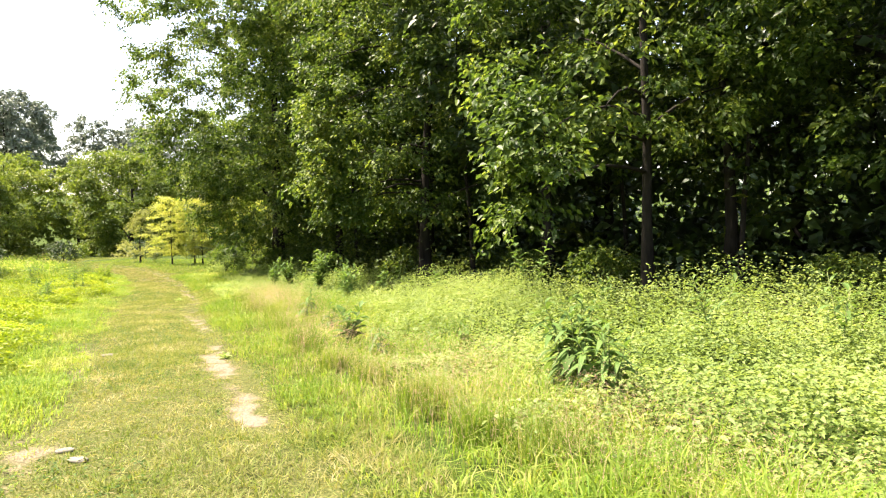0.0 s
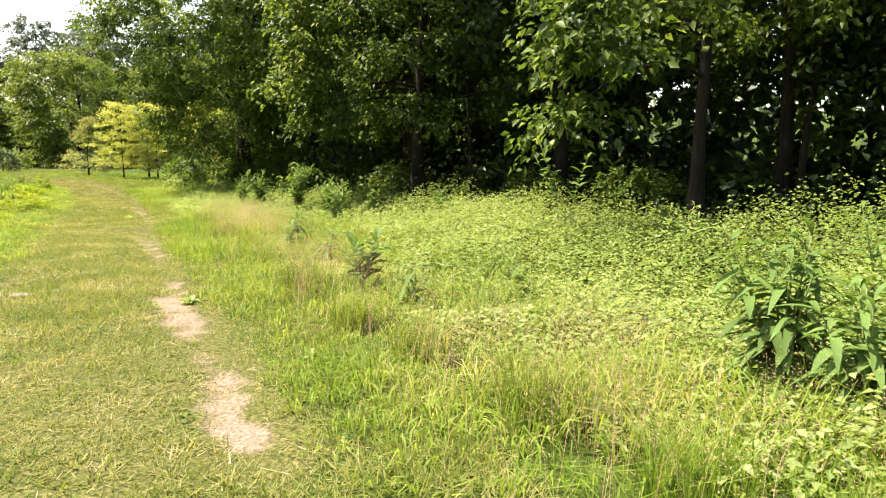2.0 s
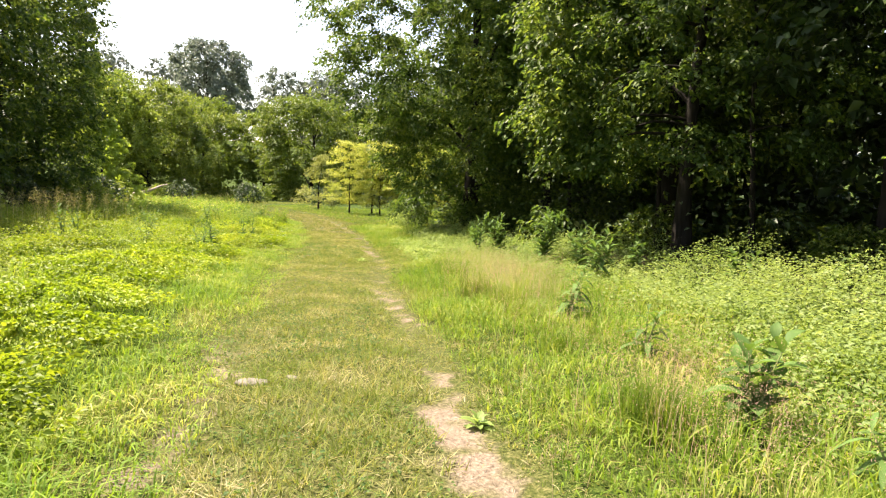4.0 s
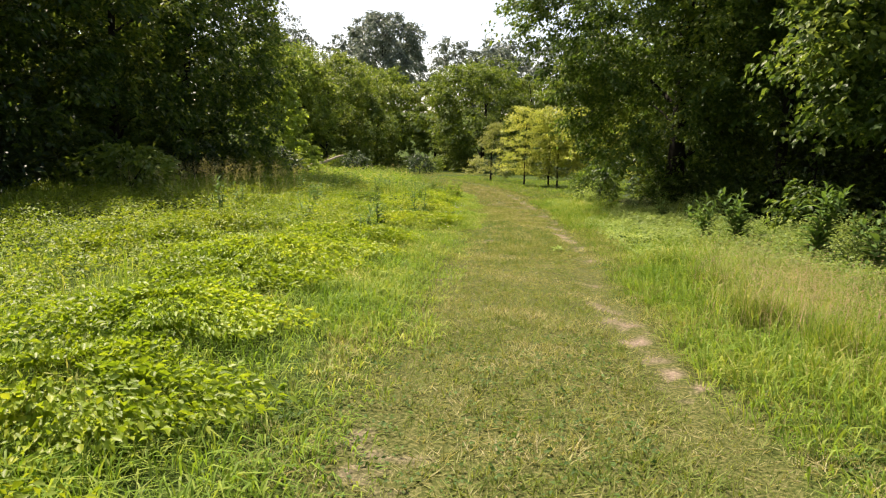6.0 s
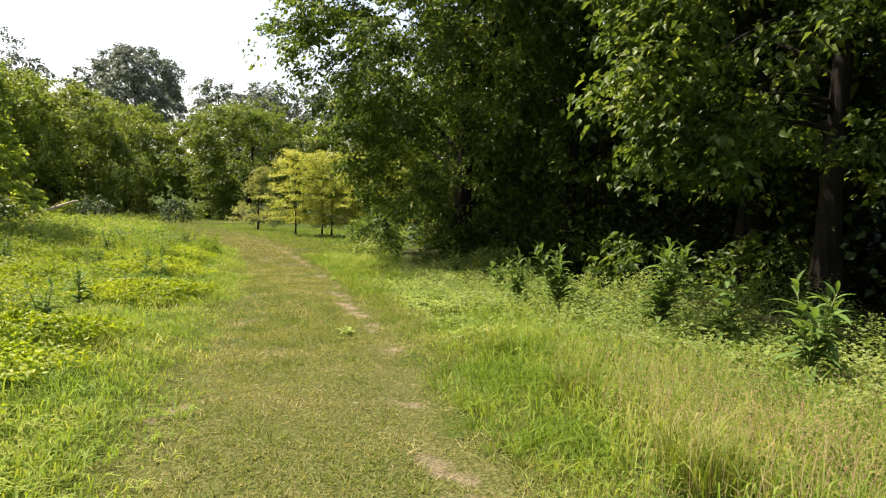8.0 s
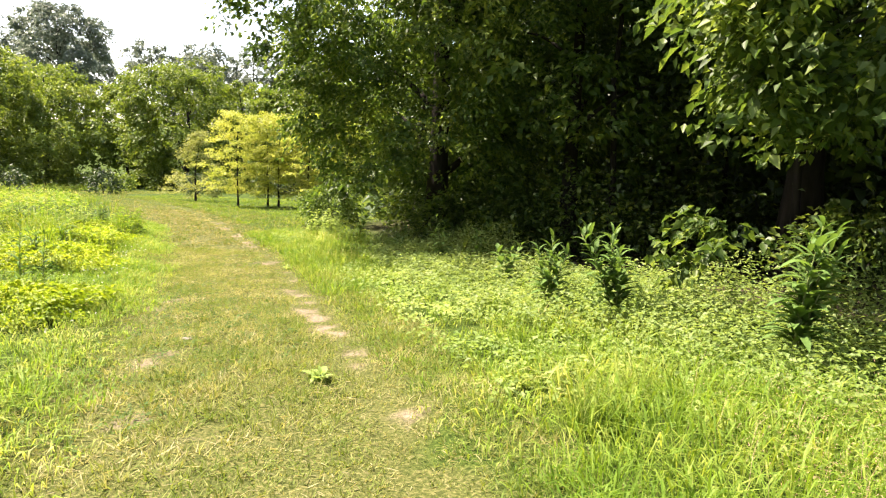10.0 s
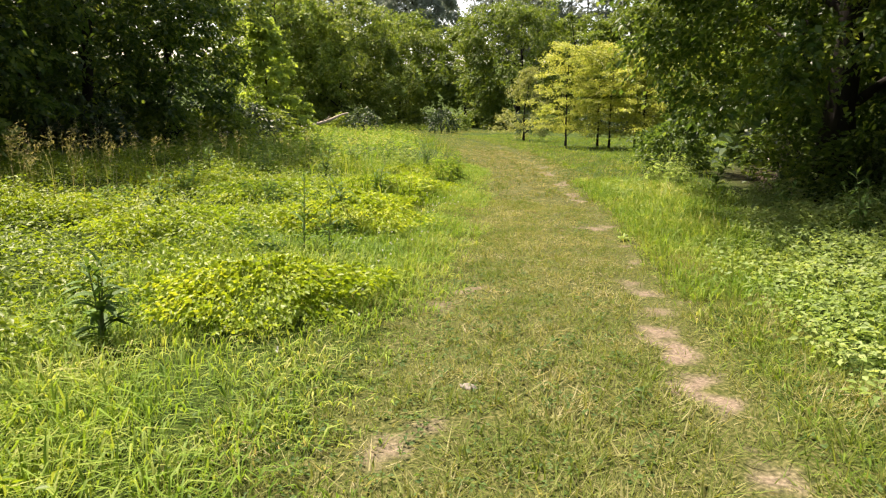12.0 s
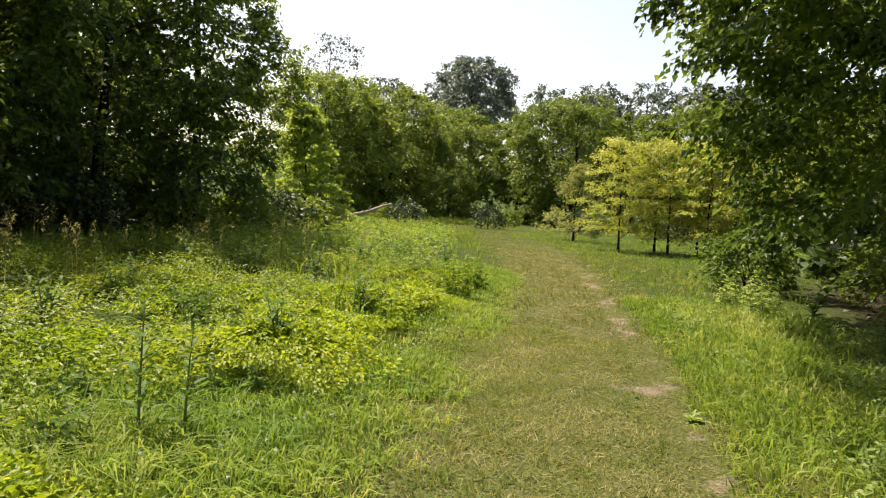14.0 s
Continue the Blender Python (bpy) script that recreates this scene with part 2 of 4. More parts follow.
# ---- mesh helpers ----
def tri_mesh(name, verts, tris, mat, smooth=False):
    me = bpy.data.meshes.new(name)
    nv, nt = len(verts), len(tris)
    me.vertices.add(nv)
    me.vertices.foreach_set("co", np.asarray(verts, np.float32).ravel())
    me.loops.add(nt * 3)
    me.loops.foreach_set("vertex_index", np.asarray(tris, np.int32).ravel())
    me.polygons.add(nt)
    me.polygons.foreach_set("loop_start", np.arange(0, nt * 3, 3, dtype=np.int32))
    if smooth:
        me.polygons.foreach_set("use_smooth", np.ones(nt, bool))
    me.materials.append(mat)
    me.update(calc_edges=True)
    return me


def part(name, me, parent, label=""):
    ob = new(name, me)
    ob.parent = parent
    return tagged(ob, label=label) if label else ob


def thing(name, place, label, category, group="", kind=""):
    ob = new(name)
    ob.empty_display_size = 0.2
    ob.matrix_basis = pose(*place)
    return tagged(ob, label, category, group, kind)


def unit(v):
    return v / np.maximum(np.linalg.norm(v, axis=1, keepdims=True), 1e-9)


def leaf_tris(base, way, length, width, rng, fold=0.25, droop=0.15, tilt=0.7):
    """Folded leaves: two triangles each along the midrib."""
    n = len(base)
    way = unit(way)
    side = unit(np.cross(way, unit(rng.normal(size=(n, 3)) * tilt + np.array((0, 0, 1.0)))))
    up = np.cross(side, way)
    L, W = np.asarray(length).reshape(-1, 1) * np.ones((n, 1)), np.asarray(width).reshape(-1, 1) * np.ones((n, 1))
    mid = base + way * L * 0.45
    v = np.stack([base, mid + side * W / 2 + up * W * fold, base + way * L - np.array((0, 0, 1.0)) * L * droop, mid - side * W / 2 + up * W * fold], 1).reshape(-1, 3)
    o = np.arange(n)[:, None] * 4
    t = np.concatenate([o + np.array([[0, 1, 2]]), o + np.array([[0, 2, 3]])], 1).reshape(-1, 3)
    return v, t


def blade_tris(base, tall, width, lean, rng):
    """Bent grass blades of three triangles."""
    n = len(base)
    a = rng.uniform(0, 6.283, n)
    dirn = np.stack([np.cos(a), np.sin(a), np.zeros(n)], 1)
    side = np.stack([-np.sin(a), np.cos(a), np.zeros(n)], 1)
    tall, width, lean = (np.asarray(q).reshape(-1, 1) * np.ones((n, 1)) for q in (tall, width, lean))
    z = np.array((0, 0, 1.0))
    mid = base + z * tall * 0.6 + dirn * lean * tall * 0.3
    tip = base + z * tall * (1 - 0.35 * np.minimum(lean, 1)) + dirn * lean * tall
    v = np.stack([base - side * width / 2, base + side * width / 2, mid + side * width * 0.4, mid - side * width * 0.4, tip], 1).reshape(-1, 3)
    o = np.arange(n)[:, None] * 5
    t = np.concatenate([o + np.array([[0, 1, 2]]), o + np.array([[0, 2, 3]]), o + np.array([[3, 2, 4]])], 1).reshape(-1, 3)
    return v, t


def join_tris(pieces):
    vs, ts, o = [], [], 0
    for v, t in pieces:
        vs.append(v)
        ts.append(t + o)
        o += len(v)
    return np.concatenate(vs), np.concatenate(ts)


def tube(points, radii, sides=8):
    """A tapered tube along points."""
    pts, rad = np.asarray(points, float), np.asarray(radii, float)
    d = unit(np.gradient(pts, axis=0))
    ref = np.array((0.31, 0.95, 0.02))
    a = unit(np.cross(d, ref))
    b = np.cross(d, a)
    ang = np.linspace(0, 6.2832, sides, endpoint=False)
    ring = pts[:, None] + rad[:, None, None] * (np.cos(ang)[None, :, None] * a[:, None] + np.sin(ang)[None, :, None] * b[:, None])
    v = np.concatenate([ring.reshape(-1, 3), pts[-1:]])
    t = []
    n = len(pts)
    for i in range(n - 1):
        for k in range(sides):
            p, q = i * sides + k, i * sides + (k + 1) % sides
            t += [(p, q, q + sides), (p, q + sides, p + sides)]
    for k in range(sides):
        t.append(((n - 1) * sides + k, (n - 1) * sides + (k + 1) % sides, n * sides))
    return v, np.array(t)


# ---- ground ----
def grow(lo, hi, step, reach):
    inner = list(np.arange(lo, hi, step))
    out, s = [], step
    x = hi
    while x < reach:
        out.append(x)
        s *= 1.22
        x += s
    low, s, x = [], step, lo
    while True:
        s *= 1.22
        x -= s
        if x < -reach:
            break
        low.append(x)
    return np.array(low[::-1] + inner + out)


def build_ground():
    xs, ys = grow(-16, 6, 0.2, 1500), grow(1, 38, 0.24, 1500)
    gx, gy = np.meshgrid(xs, ys)
    x, y = gx.ravel(), gy.ravel()
    v = np.stack([x, y, height(x, y)], 1)
    nx, ny = len(xs), len(ys)
    i = (np.arange(ny - 1)[:, None] * nx + np.arange(nx - 1)[None]).ravel()
    t = np.stack([np.stack([i, i + 1, i + nx + 1], 1), np.stack([i, i + nx + 1, i + nx], 1)], 1).reshape(-1, 3)
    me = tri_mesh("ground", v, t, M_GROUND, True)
    u = across(x, y)
    worn = 0.68 * right_wear(x, y, u) + 0.56 * left_wear(x, y, u) + 0.22 * ((u < 0.1) & (u > -1.9))
    worn = np.maximum(worn, 0.75 * bare(x, y))
    worn = worn * np.clip((60 - y) / 20, 0, 1)
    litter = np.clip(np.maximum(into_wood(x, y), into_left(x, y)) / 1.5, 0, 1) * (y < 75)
    for name, val in (("worn", worn), ("litter", litter)):
        me.attributes.new(name, "FLOAT", "POINT").data.foreach_set("value", val.astype(np.float32))
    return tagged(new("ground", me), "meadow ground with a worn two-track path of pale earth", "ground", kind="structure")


build_ground()


# ---- trees ----
def crown_profile(kind, f):
    """Relative radius of a crown at the share f of its height."""
    if kind == "tall":
        return 0.75 * np.sin(np.pi * np.clip(f * 0.88 + 0.1, 0, 1)) ** 0.5 + 0.25
    if kind == "over":
        return (0.56 + 0.44 * np.sin(np.pi / 2 * np.clip(f * 2.1, 0, 1))) * np.sqrt(np.clip(1.06 - np.clip(f - 0.55, 0, 1) ** 2 * 4.4, 0.05, 1))
    if kind == "round":
        return np.sqrt(np.clip(1 - (2 * f * 0.92 - 0.9) ** 2, 0.02, 1))
    if kind == "cone":
        return np.clip(1.12 - f * 1.05, 0.05, 1) * np.clip(f * 6 + 0.35, 0, 1)
    return np.clip(1.05 - 0.5 * f, 0.1, 1) * np.sin(np.pi * np.clip(f * 0.85 + 0.12, 0, 1)) ** 0.4


def tree(place, tall, radius, low, trunk_r, clumps, per, leaf, mat, kind, seed, label, group="", bark=None, name="tree", category="tree",
         clump_r=0.75, limbs=7, gaps=0.25, hang=0.3, flat=0.6, extra=(), shell=0.68):
    """A tapered trunk, limbs, and a crown of leaf clumps at the limbs' ends."""
    rng = np.random.RandomState(seed)
    bark = bark or M_BARK
    top = thing(name, (*place, float(height(np.array(place[0]), np.array(place[1]))) - 0.03), label, category, group)
    n = 9
    f = np.linspace(0, 1, n)
    bend = np.cumsum(rng.normal(0, 0.02 * tall, (n, 2)), 0) * f[:, None] * 0.6
    stem = np.stack([bend[:, 0], bend[:, 1], f * tall * 0.93], 1)
    rad = trunk_r * (1 - 0.88 * f) * (1 + 0.55 * np.exp(-f * 22))
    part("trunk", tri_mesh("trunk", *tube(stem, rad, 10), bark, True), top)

    def on_stem(z):
        return np.array([np.interp(z, stem[:, 2], stem[:, i]) for i in range(3)])

    lobes = rng.uniform(0, 6.28, 3)
    tips = []
    for i in range(limbs):
        fz = (i + 0.5) / limbs
        z0 = low + (tall * 0.86 - low) * fz
        a = i * 2.4 + rng.uniform(-0.4, 0.4)
        r = radius * float(crown_profile(kind, fz)) * rng.uniform(0.7, 0.95)
        start = on_stem(max(0.4, z0 - r * 0.25))
        k = np.linspace(0, 1, 6)[:, None]
        end = np.array((np.cos(a) * r, np.sin(a) * r, z0 + r * 0.25))
        line = start * (1 - k) + end * k + np.array((0, 0, 1.0)) * np.sin(k * 3.14) * r * 0.12
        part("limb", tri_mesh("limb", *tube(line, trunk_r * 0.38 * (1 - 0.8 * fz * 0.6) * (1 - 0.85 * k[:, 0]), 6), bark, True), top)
        tips.append(end)
    # clumps: most in the outer shell, some within
    fz = rng.beta(1.15, 1.1, clumps)
    ang = rng.uniform(0, 6.283, clumps)
    uneven = 1 + 0.16 * np.sin(3 * ang + lobes[0] + 4 * fz) + 0.14 * np.sin(5 * ang + lobes[1] - 9 * fz) + 0.1 * np.sin(14 * fz + lobes[2])
    rr = radius * crown_profile(kind, fz) * uneven * np.where(rng.rand(clumps) < shell, rng.uniform(0.78, 1.0, clumps), rng.uniform(0.2, 0.8, clumps))
    cx = np.stack([np.interp(fz * (tall - low) + low, stem[:, 2], stem[:, 0]) + np.cos(ang) * rr,
                   np.interp(fz * (tall - low) + low, stem[:, 2], stem[:, 1]) + np.sin(ang) * rr, low + fz * (tall - low)], 1)
    keep = rng.rand(clumps) > gaps * (0.5 + 0.5 * np.sin(4 * ang + 7 * fz + lobes[0]))
    cx, ang = cx[keep], ang[keep]
    if len(extra):
        more = np.array(extra) - np.array((*place, 0))
        cx, ang = np.concatenate([cx, more]), np.concatenate([ang, np.arctan2(more[:, 1], more[:, 0])])
        for q in more[::6]:
            k = np.linspace(0, 1, 6)[:, None]
            start = on_stem(q[2] + 0.8)
            part("limb", tri_mesh("limb", *tube(start * (1 - k) + q * k + np.array((0, 0, 1.0)) * np.sin(k * 3.14) * 0.4, 0.045 * (1 - 0.85 * k[:, 0]), 6), bark, True), top)
    m, twigs = len(cx), 7
    each = max(4, per // twigs)
    size = clump_r * rng.uniform(0.7, 1.35, m)
    # every clump is a fan of twigs that reaches outward and droops, with leaves in two rows along each twig
    ta = ang[:, None] + rng.normal(0, 1.15, (m, twigs))
    tw = np.stack([np.cos(ta), np.sin(ta), rng.uniform(-0.65, 0.5, (m, twigs)) * flat / 0.6], 2)
    side = np.stack([-np.sin(ta), np.cos(ta), 0 * ta], 2)
    along_twig = rng.uniform(0.08, 1.0, (m, twigs, each))
    hand = np.where(np.arange(each) % 2 == 0, 1.0, -1.0)[None, None, :, None]
    reach = along_twig[..., None] * size[:, None, None, None]
    base = cx[:, None, None] + tw[:, :, None] * reach - np.array((0, 0, 1.0)) * 0.35 * hang * reach ** 2 + rng.normal(0, 0.09, (m, twigs, each, 3)) * size[:, None, None, None]
    way = tw[:, :, None] * 0.6 + side[:, :, None] * hand * 0.75 + rng.normal(0, 0.35, (m, twigs, each, 3)) + np.array((0, 0, -hang))
    base, way = base.reshape(-1, 3), way.reshape(-1, 3)
    L = leaf * rng.uniform(0.65, 1.3, len(base))
    part("crown", tri_mesh("crown", *leaf_tris(base, way, L, L * 0.62, rng), mat), top)
    return top


RIGHT = "trees of the dark wood"


def spray(n, centre, spread, seed):
    """Spots for leaf clumps on an overhanging branch."""
    r = np.random.RandomState(seed)
    return [tuple(np.array(centre) + r.normal(size=3) * np.array(spread)) for _ in range(n)]


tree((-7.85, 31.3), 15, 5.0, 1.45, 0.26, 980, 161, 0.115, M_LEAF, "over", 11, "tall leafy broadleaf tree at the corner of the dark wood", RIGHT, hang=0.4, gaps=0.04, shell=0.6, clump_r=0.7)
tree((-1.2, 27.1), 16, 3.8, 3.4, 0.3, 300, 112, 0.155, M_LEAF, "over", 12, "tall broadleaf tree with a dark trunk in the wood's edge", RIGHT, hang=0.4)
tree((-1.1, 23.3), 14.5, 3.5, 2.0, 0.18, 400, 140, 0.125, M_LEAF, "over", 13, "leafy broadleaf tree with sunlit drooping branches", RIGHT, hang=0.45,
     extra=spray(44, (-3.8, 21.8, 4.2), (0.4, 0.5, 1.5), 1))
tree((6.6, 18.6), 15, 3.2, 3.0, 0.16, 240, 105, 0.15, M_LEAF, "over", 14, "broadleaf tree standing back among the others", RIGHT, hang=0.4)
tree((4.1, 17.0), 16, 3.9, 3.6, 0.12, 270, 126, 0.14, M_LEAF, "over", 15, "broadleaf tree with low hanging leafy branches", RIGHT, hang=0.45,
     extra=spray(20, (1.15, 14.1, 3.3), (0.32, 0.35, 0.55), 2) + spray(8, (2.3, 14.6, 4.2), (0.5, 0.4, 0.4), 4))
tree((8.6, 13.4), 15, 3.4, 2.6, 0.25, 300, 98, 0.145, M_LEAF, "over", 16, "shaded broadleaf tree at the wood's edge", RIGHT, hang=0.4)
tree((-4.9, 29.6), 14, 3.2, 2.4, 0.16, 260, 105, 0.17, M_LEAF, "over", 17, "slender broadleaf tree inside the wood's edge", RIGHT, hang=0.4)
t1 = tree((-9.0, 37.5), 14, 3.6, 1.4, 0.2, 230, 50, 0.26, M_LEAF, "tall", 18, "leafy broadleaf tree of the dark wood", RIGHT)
t2 = tree((2.6, 22.0), 15, 3.6, 3.4, 0.18, 180, 50, 0.26, M_LEAF_SHADE, "tall", 19, "shaded broadleaf tree deep in the wood", RIGHT)
t3 = tree((9.5, 16.0), 15, 3.8, 3.2, 0.2, 180, 50, 0.26, M_LEAF_SHADE, "tall", 20, "shaded broadleaf tree deep in the wood", RIGHT)
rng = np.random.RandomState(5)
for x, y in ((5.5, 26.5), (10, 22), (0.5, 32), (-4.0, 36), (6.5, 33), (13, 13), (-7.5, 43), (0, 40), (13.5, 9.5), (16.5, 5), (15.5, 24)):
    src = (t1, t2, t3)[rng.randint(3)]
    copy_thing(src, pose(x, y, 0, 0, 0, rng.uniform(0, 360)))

# the wood across the meadow
LEFT = "trees of the wood across the meadow"
l1 = tree((-31.6, 35.6), 13, 2.9, 0.6, 0.2, 430, 77, 0.19, M_LEAF_LEFT, "tall", 31, "tall leafy broadleaf tree at the end of a row", LEFT, gaps=0.22)
l2 = tree((-28.8, 30.4), 13.5, 3.3, 1.0, 0.2, 420, 77, 0.19, M_LEAF_LEFT, "tall", 32, "shaded tall broadleaf tree with leaves to its foot", LEFT, gaps=0.22)
l3 = tree((-26.0, 25.2), 12.5, 3.1, 1.2, 0.2, 400, 77, 0.19, M_LEAF_LEFT, "tall", 33, "shaded broadleaf tree above the weedy meadow", LEFT, gaps=0.22)
rng = np.random.RandomState(8)
for x, y in ((-24.0, 20.0), (-22.0, 14.5), (-20.5, 9), (-33, 28), (-36.5, 33), (-31, 21), (-27, 13), (-19.5, 3)):
    copy_thing((l1, l2, l3)[rng.randint(3)], pose(x, y, 0, 0, 0, rng.uniform(0, 360)))
tree((-36.0, 45.0), 6.6, 2.5, 0.3, 0.09, 170, 84, 0.19, M_LEAF_SAPLING, "cone", 35, "young bright green tree standing alone before the trees", name="young_tree", clump_r=0.5, limbs=6)

# trees across the end of the meadow
FAR = "trees across the end of the meadow"
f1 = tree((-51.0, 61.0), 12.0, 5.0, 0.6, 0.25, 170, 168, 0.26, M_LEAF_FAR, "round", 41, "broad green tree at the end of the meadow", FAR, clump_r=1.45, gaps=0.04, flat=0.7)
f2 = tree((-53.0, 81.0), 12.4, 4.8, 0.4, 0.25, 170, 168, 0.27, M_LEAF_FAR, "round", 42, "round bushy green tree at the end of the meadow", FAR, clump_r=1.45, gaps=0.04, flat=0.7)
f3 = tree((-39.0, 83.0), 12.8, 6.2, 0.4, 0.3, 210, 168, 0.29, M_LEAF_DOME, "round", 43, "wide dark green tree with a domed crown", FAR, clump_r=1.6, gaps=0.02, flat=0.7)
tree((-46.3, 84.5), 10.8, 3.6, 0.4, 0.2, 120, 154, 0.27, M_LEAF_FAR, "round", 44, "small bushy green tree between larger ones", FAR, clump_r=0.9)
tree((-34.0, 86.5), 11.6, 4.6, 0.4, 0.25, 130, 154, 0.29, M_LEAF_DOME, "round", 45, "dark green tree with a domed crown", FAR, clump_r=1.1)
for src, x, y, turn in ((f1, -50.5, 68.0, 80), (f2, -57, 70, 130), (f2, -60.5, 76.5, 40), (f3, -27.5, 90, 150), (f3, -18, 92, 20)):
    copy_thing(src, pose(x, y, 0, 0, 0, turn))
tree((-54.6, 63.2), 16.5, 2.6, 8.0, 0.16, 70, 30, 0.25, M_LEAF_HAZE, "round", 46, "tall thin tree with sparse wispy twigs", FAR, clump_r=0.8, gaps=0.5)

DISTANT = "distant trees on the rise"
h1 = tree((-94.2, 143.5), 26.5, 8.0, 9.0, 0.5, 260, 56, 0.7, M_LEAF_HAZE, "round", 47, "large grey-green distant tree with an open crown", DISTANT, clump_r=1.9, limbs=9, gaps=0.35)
h2 = tree((-99.0, 221.0), 26.0, 9.0, 1.0, 0.5, 170, 28, 1.1, M_LEAF_HAZE, "round", 48, "distant tree on the wooded rise with haze in its leaf colour", DISTANT, clump_r=2.2)
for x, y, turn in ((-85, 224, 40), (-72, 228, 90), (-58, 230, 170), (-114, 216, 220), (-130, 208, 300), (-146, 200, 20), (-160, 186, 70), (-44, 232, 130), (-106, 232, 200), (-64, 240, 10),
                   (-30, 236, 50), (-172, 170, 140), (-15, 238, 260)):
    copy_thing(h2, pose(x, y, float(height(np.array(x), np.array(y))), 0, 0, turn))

# a row of young yellow-leaved trees in the mown grass
ROW = "row of young yellow trees"
yt = [tree((-19.0, 46.8), 4.6, 1.55, 0.55, 0.045, 120, 84, 0.09, M_LEAF_YELLOW, "oval", 60 + i, "young yellow-leaved tree on a thin bare trunk", ROW,
           name="young_tree", clump_r=0.5, limbs=8, hang=0.15, flat=0.2, gaps=0.55) for i in range(2)]
yt[1].matrix_basis = pose(-17.9, 47.9, 0)
for i, (x, y) in enumerate(((-17.25, 47.6), (-16.3, 48.3), (-15.7, 47.3), (-14.9, 48.2), (-14.6, 50.3))):
    copy_thing(yt[i % 2], pose(x, y, 0, 0, 0, 70 * i + 30))
tree((-23.8, 52.5), 4.0, 1.7, 0.3, 0.06, 110, 70, 0.1, M_LEAF_PALE, "cone", 66, "pale yellowish young tree beside the yellow row", name="young_tree", clump_r=0.45, limbs=6, hang=0.1, flat=0.4)


# dense far woods that close the place all round
def far_woods():
    rng = np.random.RandomState(77)
    pieces = []
    for ring, (r0, h, n, leaf) in enumerate(((62, 15, 5200, 1.3), (120, 22, 5200, 2.2))):
        a = rng.uniform(0, 6.283, n)
        r = r0 + rng.uniform(0, 9, n)
        x, y = -5 + np.cos(a) * r, 18 + np.sin(a) * r
        back = (y < 8) | (x > 16)
        x, y = x[back], y[back]
        m = len(x)
        top = h * (0.8 + 0.2 * wave(x, y, 0.25, 5))
        base = np.stack([x, y, height(x, y) + top * rng.uniform(0, 1, m) ** 0.8], 1)
        pieces.append(leaf_tris(base, rng.normal(size=(m, 3)) + np.array((0, 0, -0.2)), leaf * rng.uniform(0.7, 1.3, m), leaf * 0.75, rng))
    tagged(new("far_woods", tri_mesh("far_woods", *join_tris(pieces), M_LEAF_SHADE)), "continuous dark green woods around the meadow", "woods", kind="stuff")


far_woods()


# leafy growth inside the woods
def undergrowth(seed, n, box, depth, lo, hi, mat, label, reach, leaf=0.17):
    rng = np.random.RandomState(seed)
    x, y = rng.uniform(box[0], box[1], n), rng.uniform(box[2], box[3], n)
    d = depth(x, y)
    keep = (d > reach[0]) & (d < reach[1])
    x, y, d = x[keep], y[keep], d[keep]
    m, per = len(x), 32
    z = np.where(rng.rand(m) < (0.5 if leaf < 0.3 else 0.4), rng.uniform(0.1, 1.0, m), rng.uniform(lo, hi, m) * np.clip(0.25 + d / 5, 0, 1))
    off = rng.normal(0, 0.45, (m, per, 3)) * np.array((1, 1, 0.6))
    base = (np.stack([x, y, z], 1)[:, None] + off).reshape(-1, 3)
    base[:, 2] = np.maximum(base[:, 2], 0.05)
    L = leaf * rng.uniform(0.6, 1.4, m * per)
    tagged(new("undergrowth", tri_mesh("undergrowth", *leaf_tris(base, off.reshape(-1, 3) + rng.normal(0, 0.3, (m * per, 3)), L, L * 0.65, rng), mat)), label, "undergrowth", kind="stuff")


undergrowth(21, 1500, (-13, 20, 2, 52), into_wood, 0.8, 6.0, M_LEAF_SHADE, "shaded leafy undergrowth and saplings inside the wood", (1.8, 9))
# Oversized leaves added as backing: they plug gaps and stand in for deep shade.
undergrowth(22, 4600, (-2, 30, -2, 60), into_wood, 0.6, 13.0, M_LEAF_SHADE, "dense shade-toned foliage backing the depth of the wood", (8.5, 16), 0.6)
undergrowth(23, 1700, (-48, -18, 2, 43), into_left, 0.5, 5.0, M_LEAF_SHADE, "shade-toned leafy undergrowth beneath the trees", (0.3, 7), 0.26)
undergrowth(25, 1300, (-56, -24, -2, 44), into_left, 0.5, 9.0, M_LEAF_SHADE, "dense shade-toned foliage backing the far wood", (7, 14), 0.8)


def into_far(x, y):
    """Metres behind the front of the trees across the meadow's end."""
    return y + 1.5 - np.interp(x, (-64, -52, -46, -35, -10), (64, 73, 83, 86, 93))


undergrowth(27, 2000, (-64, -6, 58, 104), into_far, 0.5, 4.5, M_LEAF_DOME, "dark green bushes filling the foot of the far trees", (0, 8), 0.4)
undergrowth(28, 1300, (-6, 26, 4, 56), into_wood, 0.5, 4.5, M_LEAF_SHADE, "shade-toned bushes between the trunks of the wood", (5, 12), 0.34)
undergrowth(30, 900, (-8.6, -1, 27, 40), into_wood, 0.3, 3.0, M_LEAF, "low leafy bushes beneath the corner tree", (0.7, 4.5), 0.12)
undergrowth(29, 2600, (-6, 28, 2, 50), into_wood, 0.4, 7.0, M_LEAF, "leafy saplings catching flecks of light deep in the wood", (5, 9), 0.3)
# Added backing again, dark in colour, across the wood's far end.
undergrowth(26, 900, (-13, 8, 42, 56), into_wood, 0.5, 10.0, M_LEAF_SHADE, "dense shade-toned foliage backing that closes the wood's far end", (0.5, 22), 0.6)


